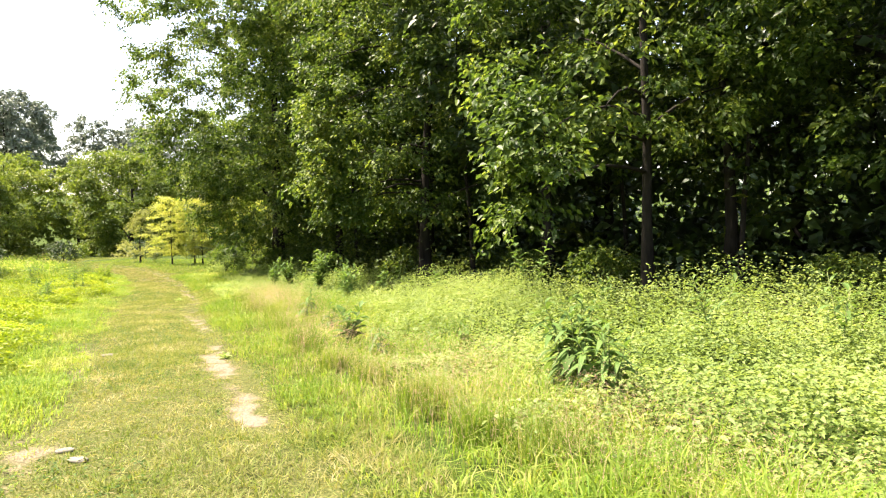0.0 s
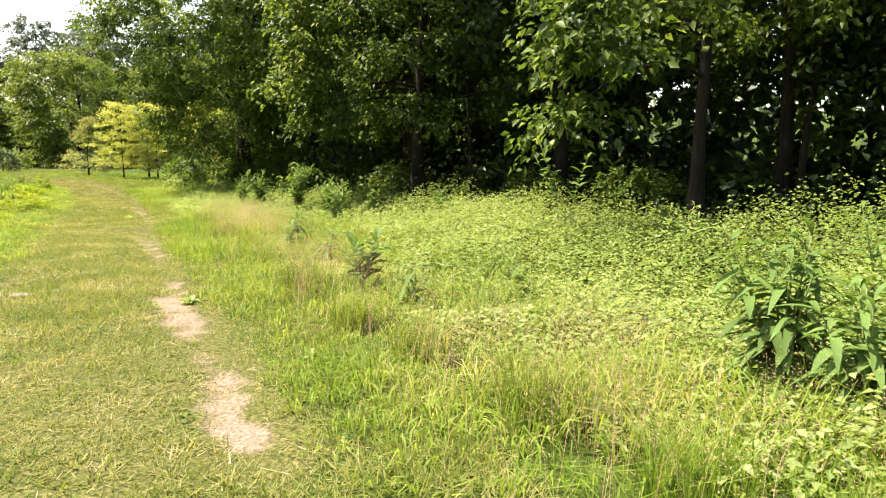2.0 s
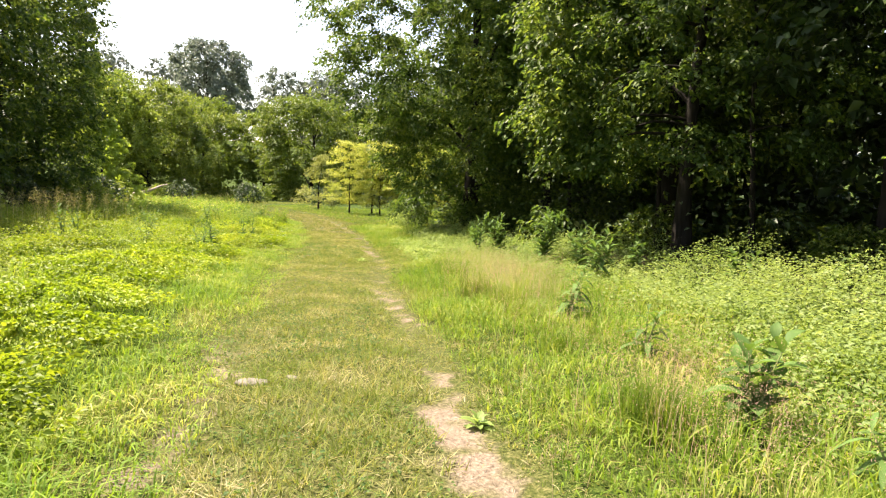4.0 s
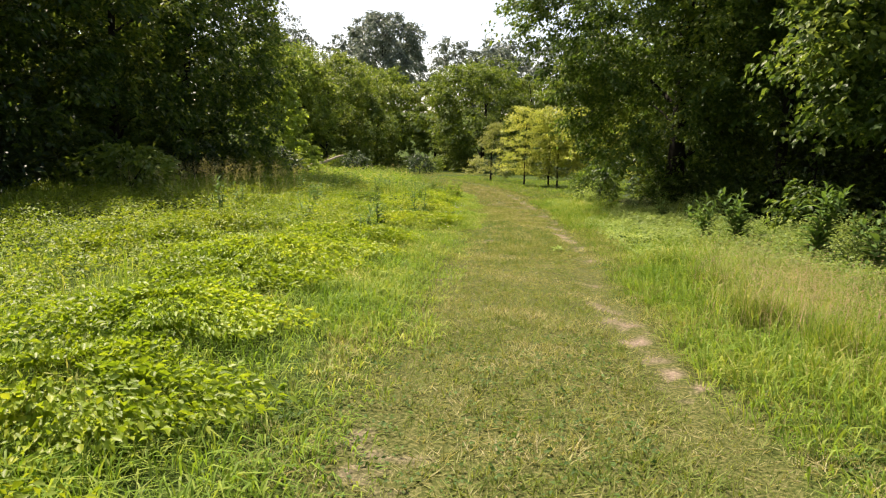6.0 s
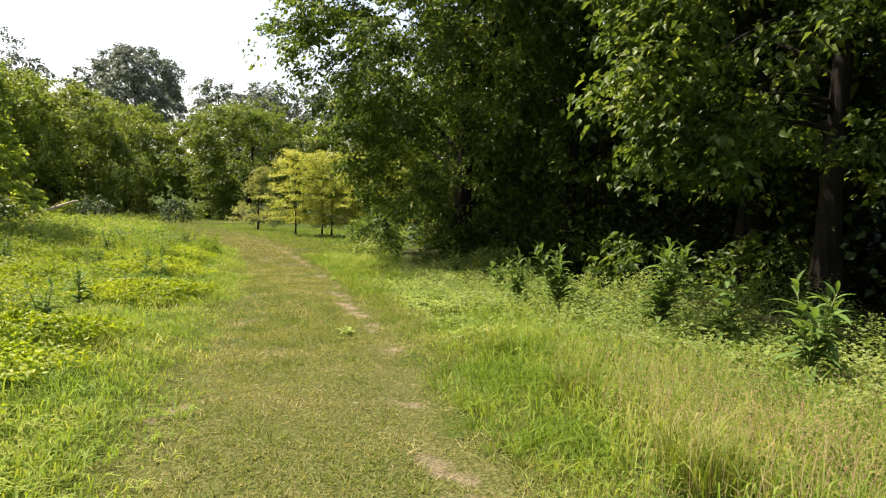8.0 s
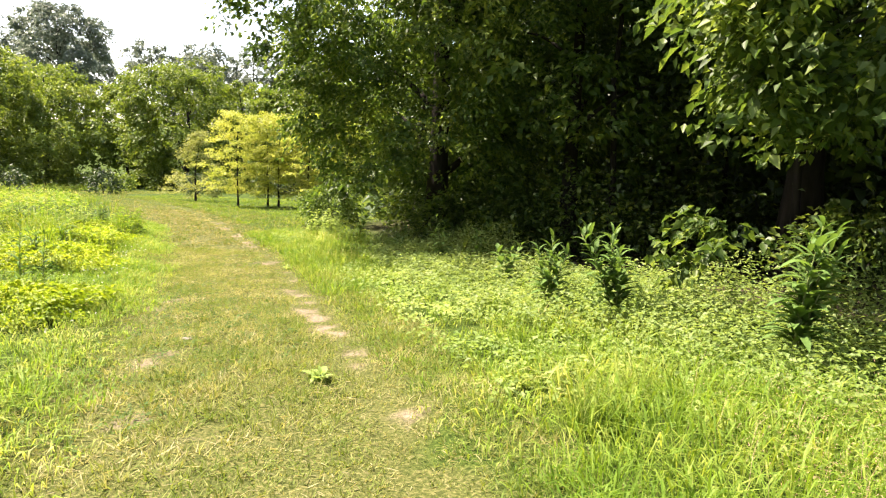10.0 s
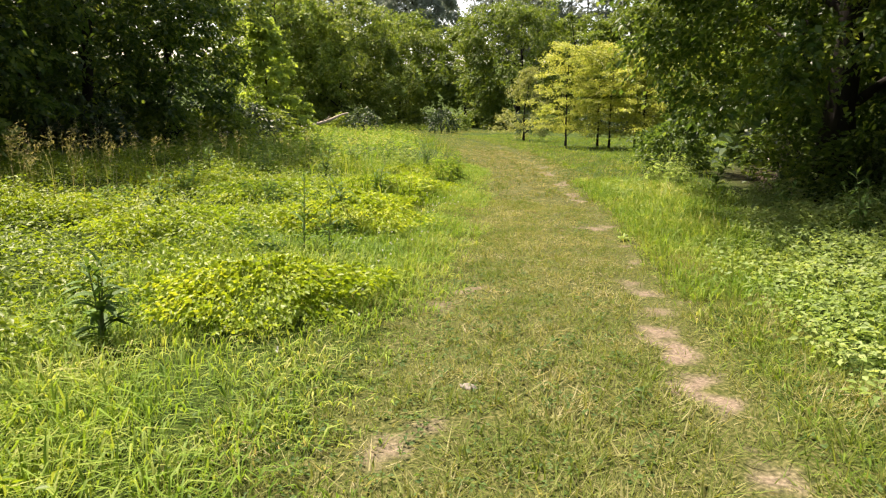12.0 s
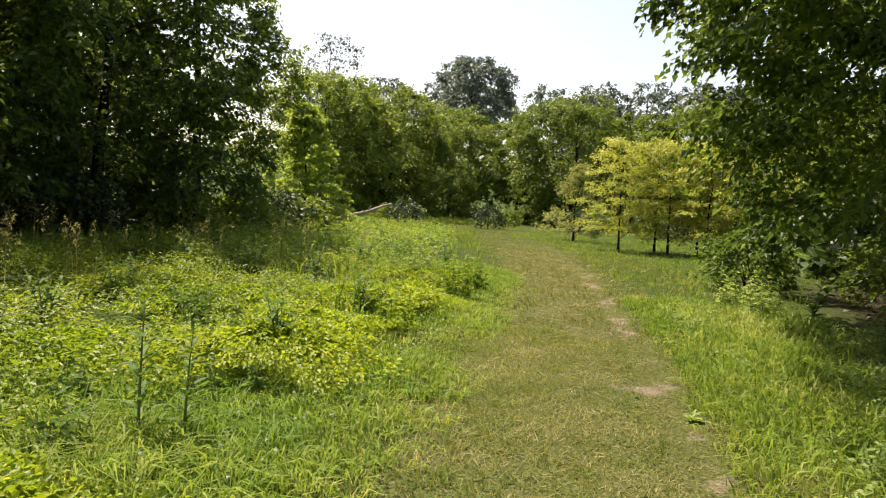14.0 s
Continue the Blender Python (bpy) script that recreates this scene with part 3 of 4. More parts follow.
def shrub(place, tall, radius, n, leaf, mat, label, seed, group):
    """A leafy bush on several stems."""
    rng = np.random.RandomState(seed)
    top = thing("shrub", (*place, float(height(np.array(place[0]), np.array(place[1]))) - 0.02), label, "shrub", group)
    k = np.linspace(0, 1, 5)[:, None]
    for i in range(5):
        a = i * 1.3 + rng.uniform(0, 0.5)
        end = np.array((np.cos(a) * radius * 0.6, np.sin(a) * radius * 0.6, tall * rng.uniform(0.7, 0.95)))
        part("stem", tri_mesh("stem", *tube(end * k * np.array((1, 1, 0)) * k + end * k * np.array((0, 0, 1.0)), 0.02 * min(1.0, tall) ** 2 * (1 - 0.8 * k[:, 0]), 5), M_BARK, True), top)
    f = rng.rand(n) ** 0.7
    a = rng.uniform(0, 6.283, n)
    lump = 1 + 0.25 * np.sin(3 * a + 5 * f + seed) + 0.2 * np.sin(7 * a - 6 * f)
    r = radius * np.sqrt(np.clip(1 - (1.7 * f - 0.75) ** 2, 0.05, 1)) * lump * rng.uniform(0.6, 1.0, n)
    base = np.stack([np.cos(a) * r, np.sin(a) * r, 0.05 + f * tall * (1 + 0.12 * np.sin(5 * a + seed))], 1)
    way = np.stack([np.cos(a), np.sin(a), rng.uniform(-0.5, 0.5, n)], 1) + rng.normal(0, 0.4, (n, 3))
    L = leaf * rng.uniform(0.6, 1.4, n)
    part("foliage", tri_mesh("foliage", *leaf_tris(base, way, L, L * 0.6, rng), mat), top)
    return top


EDGE = "shrubs along the dark wood"
s1 = shrub((-7.3, 30.3), 1.1, 0.9, 2200, 0.10, M_LEAF, "dark leafy shrub at the foot of the corner tree", 1, EDGE)
s2 = shrub((-6.0, 29.3), 1.0, 0.8, 1800, 0.10, M_LEAF, "leafy shrub at the wood's edge", 2, EDGE)
s3 = shrub((-1.6, 24.3), 1.2, 0.9, 2000, 0.10, M_LEAF, "dark leafy shrub at the wood's edge", 3, EDGE)
for i, (x, y) in enumerate(((-6.9, 31.9), (-5.5, 31.2), (-9.0, 35.2), (-6.2, 30.2), (-1.2, 29.2), (1.4, 24.6), (3.4, 18.6), (6.9, 14.2), (10.4, 12.6), (-11.6, 35.6), (1.8, 21.2), (-12.0, 38))):
    copy_thing((s1, s2, s3)[i % 3], pose(x, y, 0, 0, 0, i * 67))
FIELD = "shrubs along the far meadow edge"
s4 = shrub((-29.6, 36.5), 1.3, 1.2, 1000, 0.2, M_LEAF_FAR, "green bush before the trees", 4, FIELD)
s5 = shrub((-26.4, 29.0), 1.6, 1.1, 1000, 0.18, M_LEAF_SHADE, "dark bush before the trees", 5, FIELD)
for i, (x, y) in enumerate(((-24.0, 24.5), (-22.4, 19.0), (-27.8, 32.6), (-31.5, 39.5), (-33.5, 43), (-38.5, 47.5), (-41, 50), (-36.5, 54), (-40.5, 57), (-34, 60), (-44, 62), (-29, 64), (-46, 66), (-24.5, 66), (-37.5, 68), (-20, 68), (-31, 72),
                             (-43, 74), (-15, 68), (-26, 78), (-21, 22), (-19.8, 14))):
    copy_thing((s4, s5)[i % 2], pose(x, y, 0, 0, 0, i * 53))


def thin_trunks():
    """Slender bare trunks in the dark of the wood."""
    rng = np.random.RandomState(24)
    first = None
    for i in range(26):
        x, y = rng.uniform(-6, 14), rng.uniform(14, 40)
        d = float(into_wood(np.array(x), np.array(y)))
        if d < 2.0 or d > 11:
            continue
        if first is None:
            first = tree((x, y), 10, 1.5, 5.0, 0.075, 36, 40, 0.2, M_LEAF, "tall", 90, "slender young tree with a bare trunk inside the wood", "saplings in the wood", limbs=4)
        else:
            copy_thing(first, pose(x, y, 0, 0, 0, rng.uniform(0, 360)))


thin_trunks()

# ---- grass and herbs ----
def spots(n, x0, x1, y0, y1, rng):
    return rng.uniform(x0, x1, n), rng.uniform(y0, y1, n)


def grass_object(name, x, y, tall, width, lean, mat, label, rng):
    base = np.stack([x, y, height(x, y) - 0.005], 1)
    v, t = blade_tris(base, tall, width, lean, rng)
    return tagged(new(name, tri_mesh(name, v, t, mat)), label, "grass", kind="stuff")


def along(n, y0, y1, u0, u1, rng):
    """Random spots between two offsets from the right wheel track."""
    y, u = rng.uniform(y0, y1, n), rng.uniform(u0, u1, n)
    return np.interp(y, TRACK_Y, TRACK_X) + u / 0.9, y, u


def tufts(name, x, y, tall, width, per, spread, lean, mat, label, rng, short=False):
    """Blades in tufts that splay outward from their middles."""
    n = len(x)
    a = rng.uniform(0, 6.283, (n, per))
    r = spread * rng.uniform(0, 1, (n, per)) ** 0.7
    bx, by = (x[:, None] + np.cos(a) * r).ravel(), (y[:, None] + np.sin(a) * r).ravel()
    m = n * per
    tl = (np.repeat(tall, per) * rng.uniform(0.45, 1.15, m))[:, None]
    w = (np.repeat(width, per) * rng.uniform(0.6, 1.2, m))[:, None]
    ln = (lean * rng.uniform(0.15, 1.2, m))[:, None]
    a2 = a.ravel() + rng.normal(0, 0.7, m)
    d = np.stack([np.cos(a2), np.sin(a2), 0 * a2], 1)
    t_ = a2 + rng.uniform(-1.2, 1.2, m)
    side = np.stack([-np.sin(t_), np.cos(t_), 0 * t_], 1)
    base = np.stack([bx, by, height(bx, by) - 0.004], 1)
    up = np.array((0, 0, 1.0))
    mid = base + up * tl * 0.55 + d * ln * tl * 0.28
    tip = base + up * tl * (1 - 0.45 * np.minimum(ln, 1.3)) + d * ln * tl
    if short:
        v = np.stack([base - side * w / 2, base + side * w / 2, tip], 1).reshape(-1, 3)
        return tagged(new(name, tri_mesh(name, v, np.arange(m * 3).reshape(-1, 3), mat)), label, "grass", kind="stuff")
    v = np.stack([base, mid + side * w * 0.5, tip, mid - side * w * 0.5], 1).reshape(-1, 3)
    o = np.arange(m)[:, None] * 4
    t = np.concatenate([o + np.array([[0, 1, 3]]), o + np.array([[3, 1, 2]])], 1).reshape(-1, 3)
    return tagged(new(name, tri_mesh(name, v, t, mat)), label, "grass", kind="stuff")


def path_grass():
    rng = np.random.RandomState(101)
    x, y, u = along(34000, 3.5, 28, -2.35, 0.9, rng)
    worn = 1.3 * right_wear(x, y, u) + 1.1 * left_wear(x, y, u)
    keep = rng.rand(len(x)) > np.maximum(worn, 0.95 * bare(x, y))
    x, y, u = x[keep], y[keep], u[keep]
    n = len(x)
    tall = rng.uniform(0.04, 0.105, n) * (1 + 0.4 * wave(x, y, 1.6, 9)) * np.where((u < -2.1) | (u > 0.35), 1.5, 1.0)
    tufts("path_grass", x, y, tall, rng.uniform(0.0065, 0.012, n), 7, 0.055, 1.3, M_SHORT, "short mown grass mixed with dry straw on the path", rng, True)
    # cut blades and straw lying flat
    x, y, u = along(20000, 0, 1, -2.2, 0.8, rng)
    y = 3.5 + 38 * rng.uniform(0, 1, len(y)) ** 1.35
    x = np.interp(y, TRACK_Y, TRACK_X) + u / 0.9
    keep = rng.rand(len(x)) > 0.9 * right_wear(x, y, u) + 0.7 * left_wear(x, y, u)
    keep &= rng.rand(len(x)) > 0.9 * bare(x, y)
    x, y = x[keep], y[keep]
    n = len(x)
    a = rng.uniform(0, 6.283, n)
    base = np.stack([x, y, height(x, y) + rng.uniform(0.0, 0.03, n)], 1)
    grow_far = 1 + np.clip((y - 20) / 15, 0, 1.4)
    L = rng.uniform(0.03, 0.10, n) * grow_far
    v, t = leaf_tris(base, np.stack([np.cos(a), np.sin(a), rng.uniform(-0.1, 0.35, n)], 1), L, rng.uniform(0.003, 0.006, n) * grow_far, rng, 0.05, 0.1)
    tagged(new("cut_grass", tri_mesh("cut_grass", v, t, M_STRAW)), "flattened grass blades and cut straw matting the path", "grass", kind="stuff")
    x, y, u = along(5500, 28, 75, -3.0, 3.0, rng)
    keep = rng.rand(len(x)) > 0.6 * np.exp(-(u / 0.3) ** 2)
    x, y = x[keep], y[keep]
    n = len(x)
    tufts("path_grass", x, y, rng.uniform(0.06, 0.14, n), rng.uniform(0.014, 0.024, n), 8, 0.14, 1.0, M_SHORT, "short mown grass on the far stretch of the path", rng)
    x, y = spots(7000, -30, -6, 33, 62, rng)
    keep = (across(x, y) > 0.6) & (into_wood(x, y) < 0.5)
    x, y = x[keep], y[keep]
    n = len(x)
    tufts("meadow_grass", x, y, rng.uniform(0.07, 0.22, n), rng.uniform(0.014, 0.026, n), 8, 0.15, 0.8, M_GRASS, "short green grass under the row of young trees", rng)


def wider(y):
    """How much further the tall grass reaches into the meadow."""
    return 1.7 * np.exp(-((y - 16.0) / 4.0) ** 2)


def verge_grass():
    rng = np.random.RandomState(102)
    x, y, u = along(16500, 3.5, 32, 0.2, 4.6, rng)
    field = wave(x, y, 1.3, 14)
    keep = rng.rand(len(x)) < np.clip((u + 0.1) / 0.5, 0.1, 1) * np.clip(1.15 - (u - wider(y) - 1.1) / 1.6, 0, 1) * (0.75 + 0.45 * field)
    x, y, u, field = x[keep], y[keep], u[keep], field[keep]
    tall = (0.13 + np.where(y > 20, 0.08, 0.18) * np.clip((u - 0.3) / 0.9, 0, 1)) * rng.uniform(0.7, 1.35, len(x)) * (1 + 0.35 * field)
    tufts("verge_grass", x, y, tall, 0.011 + 0.006 * np.clip((y - 20) / 10, 0, 1), 11, 0.12, 1.2, M_GRASS, "tall green verge grass in tufts beside the path", rng)
    x, y, u = along(18500, 3.5, 34, -5.0, -1.6, rng)
    field = wave(x, y, 1.2, 15)
    keep = rng.rand(len(x)) < np.clip((-1.55 - u) / 0.5, 0.1, 1) * np.clip(1.15 - (-3.9 - u) / 1.4, 0.1, 1) * (0.8 + 0.35 * field)
    x, y, u, field = x[keep], y[keep], u[keep], field[keep]
    tall = (0.11 + 0.11 * np.clip((-1.8 - u) / 1.2, 0, 1)) * rng.uniform(0.7, 1.3, len(x)) * (1 + 0.35 * field)
    tufts("verge_grass", x, y, tall, 0.011 + 0.006 * np.clip((y - 22) / 10, 0, 1), 11, 0.12, 1.3, M_GRASS, "green verge grass between path and weedy meadow", rng)
    x, y = spots(6000, -50, -8, 26, 72, rng)
    keep = (across(x, y) < -2.6) & (into_left(x, y) < 1) & (rng.rand(len(x)) < 0.7 + 0.5 * wave(x, y, 0.7, 17))
    x, y = x[keep], y[keep]
    tall = rng.uniform(0.25, 0.6, len(x)) * (1 + 0.4 * wave(x, y, 0.6, 18))
    tufts("meadow_grass", x, y, tall, np.full(len(x), 0.024), 9, 0.18, 0.7, M_GRASS, "tall grass of the far meadow", rng)
    x, y = spots(12000, -32, -7, 5, 36, rng)
    field = wave(x, y, 0.55, 19)
    keep = (across(x, y) < -4.2) & (into_left(x, y) < 1) & ((field > 0.45) | (into_left(x, y) > -3)) & (rng.rand(len(x)) < 0.75)
    x, y = x[keep], y[keep]
    tall = rng.uniform(0.3, 0.7, len(x)) * (1 + 0.3 * wave(x, y, 0.9, 20))
    tufts("meadow_grass", x, y, tall, np.full(len(x), 0.010), 9, 0.12, 0.8, M_GRASS, "long meadow grass in loose tussocks", rng)


SEED_SPOTS = ((-1.1, 8.1, 70), (-0.3, 7.0, 80), (0.5, 6.2, 90), (0.9, 5.6, 70), (-0.9, 9.0, 60), (-0.2, 8.0, 70), (-1.9, 9.9, 50), (-2.1, 10.9, 80), (-2.3, 11.4, 60), (-3.1, 13.2, 50),
              (-4.1, 15.7, 60), (-4.6, 17.0, 70), (-4.2, 16.6, 80), (-3.9, 15.9, 80), (-3.4, 15.2, 60), (-5.0, 18.2, 30))


def tussocks():
    """Dense single tussocks of long fine grass in the right verge."""
    for i, (x, y, tall, wide) in enumerate(((-2.3, 11.1, 0.5, 0.22), (-1.15, 9.0, 0.42, 0.2), (-0.55, 7.9, 0.5, 0.24), (0.35, 6.4, 0.5, 0.26), (-3.0, 12.9, 0.36, 0.18), (-4.4, 16.0, 0.45, 0.22),
                                            (-3.8, 15.1, 0.5, 0.24), (-1.7, 9.9, 0.38, 0.18), (-5.0, 17.4, 0.4, 0.2), (-3.5, 14.2, 0.4, 0.2), (-0.1, 7.0, 0.45, 0.2), (-5.7, 19.0, 0.32, 0.18))):
        rng = np.random.RandomState(500 + i)
        n = 520
        r = wide * np.sqrt(rng.rand(n))
        a = rng.uniform(0, 6.283, n)
        ob = new("grass_tussock", tri_mesh("grass_tussock", *blade_tris(np.stack([np.cos(a) * r, np.sin(a) * r, np.full(n, -0.03)], 1), tall * rng.uniform(0.45, 1.1, n), np.full(n, 0.006), rng.uniform(0.1, 0.75, n), rng), M_GRASS))
        ob.matrix_basis = pose(x, y, float(height(np.array(x), np.array(y))))
        tagged(ob, "dense tussock of long fine green grass beside the path", "grass", kind="stuff")


def seed_grass():
    """Pinkish seed heads over the right verge."""
    rng = np.random.RandomState(103)
    x, y, u = along(500, 4.5, 19, 0.9, 2.4, rng)
    keep = wave(x, y, 1.0, 22) > 0.3
    x, y = [x[keep]], [y[keep]]
    for px, py, m in SEED_SPOTS:
        x.append(px + rng.normal(0, 0.34, m))
        y.append(py + rng.normal(0, 0.42, m))
    x, y = np.concatenate(x), np.concatenate(y)
    n, per = len(x), 46
    z0 = height(x, y)
    tall = rng.uniform(0.38, 0.66, n)
    v1, t1_ = blade_tris(np.stack([x, y, z0], 1), tall, np.full(n, 0.0016), rng.uniform(0.2, 0.7, n), rng)
    off = rng.normal(0, 1, (n, per, 3)) * np.array((0.07, 0.07, 0.08))
    base = (np.stack([x, y, z0 + tall * 0.9], 1)[:, None] + off).reshape(-1, 3)
    v2, t2_ = leaf_tris(base, rng.normal(size=(n * per, 3)), 0.011 * rng.uniform(0.6, 1.5, n * per), 0.0024, rng)
    v, t = join_tris([(v1, t1_), (v2, t2_)])
    tagged(new("seed_grass", tri_mesh("seed_grass", v, t, M_SEED)), "pinkish tan grass seed heads in a loose haze", "grass", kind="stuff")


def herb_layer():
    """Low nettle-like herbs that fill the meadow right of the path, brambles and herbs left of it."""
    rng = np.random.RandomState(104)

    def herbs(name, x, y, tall, per, leaf, mat, label, spread=0.1):
        n = len(x)
        z0 = height(x, y)
        lev = rng.uniform(0.05, 1.0, (n, per)) ** 0.6
        a = rng.uniform(0, 6.283, (n, per))
        r = spread * rng.uniform(0.4, 1.1, (n, per)) * (1.35 - 0.9 * lev)
        base = np.stack([x[:, None] + np.cos(a) * r, y[:, None] + np.sin(a) * r, z0[:, None] + tall[:, None] * lev], 2).reshape(-1, 3)
        way = np.stack([np.cos(a), np.sin(a), rng.uniform(-0.35, 0.5, (n, per))], 2).reshape(-1, 3)
        L = leaf * rng.uniform(0.6, 1.3, n * per) * (1.25 - 0.4 * lev.ravel())
        v, t = leaf_tris(base, way, L, L * 0.6, rng, 0.2, 0.2, 0.4)
        tagged(new(name, tri_mesh(name, v, t, mat)), label, "herbs", kind="stuff")

    x, y = spots(42000, -9, 11, 4.5, 31, rng)
    u, d = across(x, y), into_wood(x, y)
    keep = (u > 1.3) & (d < 0.8) & (rng.rand(len(x)) < np.clip((u - 1.0 - wider(y)) / 1.2, 0, 1))
    x, y = x[keep], y[keep]
    tall = 0.3 * (1 + 0.4 * wave(x, y, 0.9, 25) + 0.35 * wave(x, y, 2.4, 29)) * rng.uniform(0.7, 1.2, len(x)) * (0.7 + 1.5 * np.clip((across(x, y) - 2.0) / 4.5, 0, 1))
    herbs("meadow_herbs", x, y, tall, 13, 0.056, M_HERB, "bright green low nettle-like herbs covering the meadow")
    x, y = spots(30000, -24, -5, 5, 32, rng)
    u = across(x, y)
    field = 0.6 * wave(x, y, 0.8, 26) + 0.7 * wave(x, y, 2.2, 27)
    keep = (u < -3.4) & (into_left(x, y) < 0.5) & (rng.rand(len(x)) < np.clip((-3.2 - u) / 0.8, 0, 1) * (0.7 + 0.6 * field))
    x, y, field = x[keep], y[keep], field[keep]
    tall = (0.26 + 0.26 * field) * rng.uniform(0.7, 1.2, len(x))
    herbs("bramble_thicket", x, y, np.maximum(tall, 0.08), 13, 0.056, M_BRAMBLE, "yellow-green brambles and herbs covering the meadow", 0.13)
    x, y = spots(7000, -60, -18, 30, 70, rng)
    u = across(x, y)
    keep = (u < -4) & (into_left(x, y) < 1)
    x, y = x[keep], y[keep]
    herbs("meadow_herbs", x, y, 0.5 * rng.uniform(0.5, 1.3, len(x)), 8, 0.14, M_GRASS, "weedy green herbs of the far meadow", 0.25)
    x, y, u = along(2600, 18.5, 31, 0.7, 3.6, rng)
    keep = (into_wood(x, y) < 0.6) & (wave(x, y, 1.4, 35) > -0.25)
    x, y = x[keep], y[keep]
    herbs("meadow_herbs", x, y, 0.14 * rng.uniform(0.6, 1.3, len(x)), 9, 0.055, M_HERB, "low pale green herbs along the wood's shady edge")
    # clover among the short grass
    x, y, u = along(7000, 4, 30, -3.2, 1.2, rng)
    keep = (wave(x, y, 1.1, 28) > 0.1) & (np.abs(u) > 0.3)
    x, y = x[keep], y[keep]
    herbs("clover_leaves", x, y, 0.06 * rng.uniform(0.6, 1.3, len(x)), 6, 0.028, M_WEED, "small clover leaves in the mown grass", 0.04)


def trail_behind():
    """Coarser grass on the ground that lies behind the start."""
    rng = np.random.RandomState(120)
    x, y = spots(7000, -16, 16, -16, 4.4, rng)
    u = across(x, y)
    keep = rng.rand(len(x)) > 0.8 * np.exp(-(u / 0.25) ** 2)
    x, y, u = x[keep], y[keep], u[keep]
    n = len(x)
    tall = np.where((u > -2.6) & (u < 0.6), 0.09, 0.3) * rng.uniform(0.6, 1.3, n)
    tufts("meadow_grass", x, y, tall, np.full(n, 0.03), 4, 0.16, 0.9, M_GRASS, "meadow grass on the near side of the path", rng)


path_grass()
verge_grass()
trail_behind()
tussocks()
seed_grass()
herb_layer()

# ---- single weeds ----
def weed_leaf(name, length, width, mat, droop=0.5):
    """A pointed leaf with a folded midrib, along +x."""
    n = 6
    f = np.linspace(0, 1, n)
    w = width * np.sin(np.pi * np.clip(f * 0.93 + 0.05, 0, 1)) ** 0.8
    w[-1] = 0.001
    x = length * f * (1 - 0.2 * droop * f)
    z = length * (0.25 * f - droop * f * f)
    v = np.concatenate([np.stack([x, w / 2, z + w * 0.18], 1), np.stack([x, 0 * w, z], 1), np.stack([x, -w / 2, z + w * 0.18], 1)])
    t = []
    for r in (0, n):
        for i in range(n - 1):
            t += [(r + i, r + n + i, r + n + i + 1), (r + i, r + n + i + 1, r + i + 1)]
    return tri_mesh(name, v, np.array(t), mat, True)


LEAVES = [weed_leaf("leaf", 0.27, 0.062, M_WEED, d) for d in (0.3, 0.5, 0.7)]
DROOP = [weed_leaf("leaf", 0.30, 0.062, M_WEED, d) for d in (0.6, 0.85, 1.05)]
ROSETTE = [weed_leaf("leaf", 0.24, 0.09, M_HERB, d) for d in (0.3, 0.5)]
WIDE = [weed_leaf("leaf", 0.24, 0.12, M_WEED, d) for d in (0.25, 0.5)]


def weed(place, tall, stems, leaves, size, label, seed, group="tall weeds", kinds=None, bare=0.2, rise=0.55):
    rng = np.random.RandomState(seed)
    z = float(height(np.array(place[0]), np.array(place[1]))) - 0.02
    top = thing("weed", (*place, z), label, "weed", group)
    for s in range(stems):
        a0 = rng.uniform(0, 6.283)
        lean = rng.uniform(0.08, 0.42) if stems > 1 else rng.uniform(0, 0.1)
        h = tall * rng.uniform(0.75, 1.0) if s else tall
        f = np.linspace(0, 1, 6)
        line = np.stack([np.cos(a0) * lean * h * f ** 1.5, np.sin(a0) * lean * h * f ** 1.5, h * f], 1)
        part("stem", tri_mesh("stem", *tube(line, 0.011 * (1 - 0.75 * f), 6), M_STEM, True), top)
        for i in range(leaves):
            q = bare + (1 - bare) * (i + 1) / leaves
            p = np.array([np.interp(q, f, line[:, k]) for k in range(3)])
            yaw = math.degrees(a0) + i * 137.5 + rng.uniform(-15, 15)
            sc = 1.2 * size * rng.uniform(0.75, 1.15) * (1.0 - 0.45 * q ** 3)
            tilt = -(rise * 40 + 55 * max(0, q - 0.8) / 0.2 * 0.6) + rng.uniform(-12, 12)
            ob = part("leaf", (kinds or LEAVES)[rng.randint(len(kinds or LEAVES))], top)
            ob.matrix_basis = pose(*p, 0, tilt, yaw) @ Matrix.Scale(sc, 4)
    return top


DARKW = "dark green weed with drooping pointed leaves in the meadow"
POKE = "tall upright weed with long pointed leaves before the wood"
weed((0.83, 8.1), 1.05, 9, 18, 0.95, DARKW, 1, kinds=DROOP, rise=0.55)
weed((1.05, 7.7), 0.8, 6, 15, 0.95, DARKW, 2, kinds=DROOP, rise=0.55)
weed((1.44, 16.2), 1.7, 3, 12, 1.0, "tall pale-leaved weed catching the sun at the wood's edge", 3, kinds=WIDE, bare=0.45)
weed((2.94, 10.3), 1.05, 3, 13, 0.85, POKE, 4)
weed((4.1, 9.6), 1.1, 3, 13, 0.85, POKE, 5)
weed((4.9, 9.9), 1.3, 3, 14, 0.9, POKE, 6)
weed((1.9, 12.4), 0.9, 2, 12, 0.8, POKE, 7)
weed((-3.08, 14.6), 0.65, 4, 11, 0.8, DARKW, 8, kinds=DROOP, rise=0.55)
weed((-1.73, 11.3), 0.62, 4, 9, 1.0, DARKW, 9, kinds=WIDE)
weed((-1.2, 10.6), 0.45, 3, 8, 0.8, DARKW, 10, kinds=DROOP, rise=0.55)
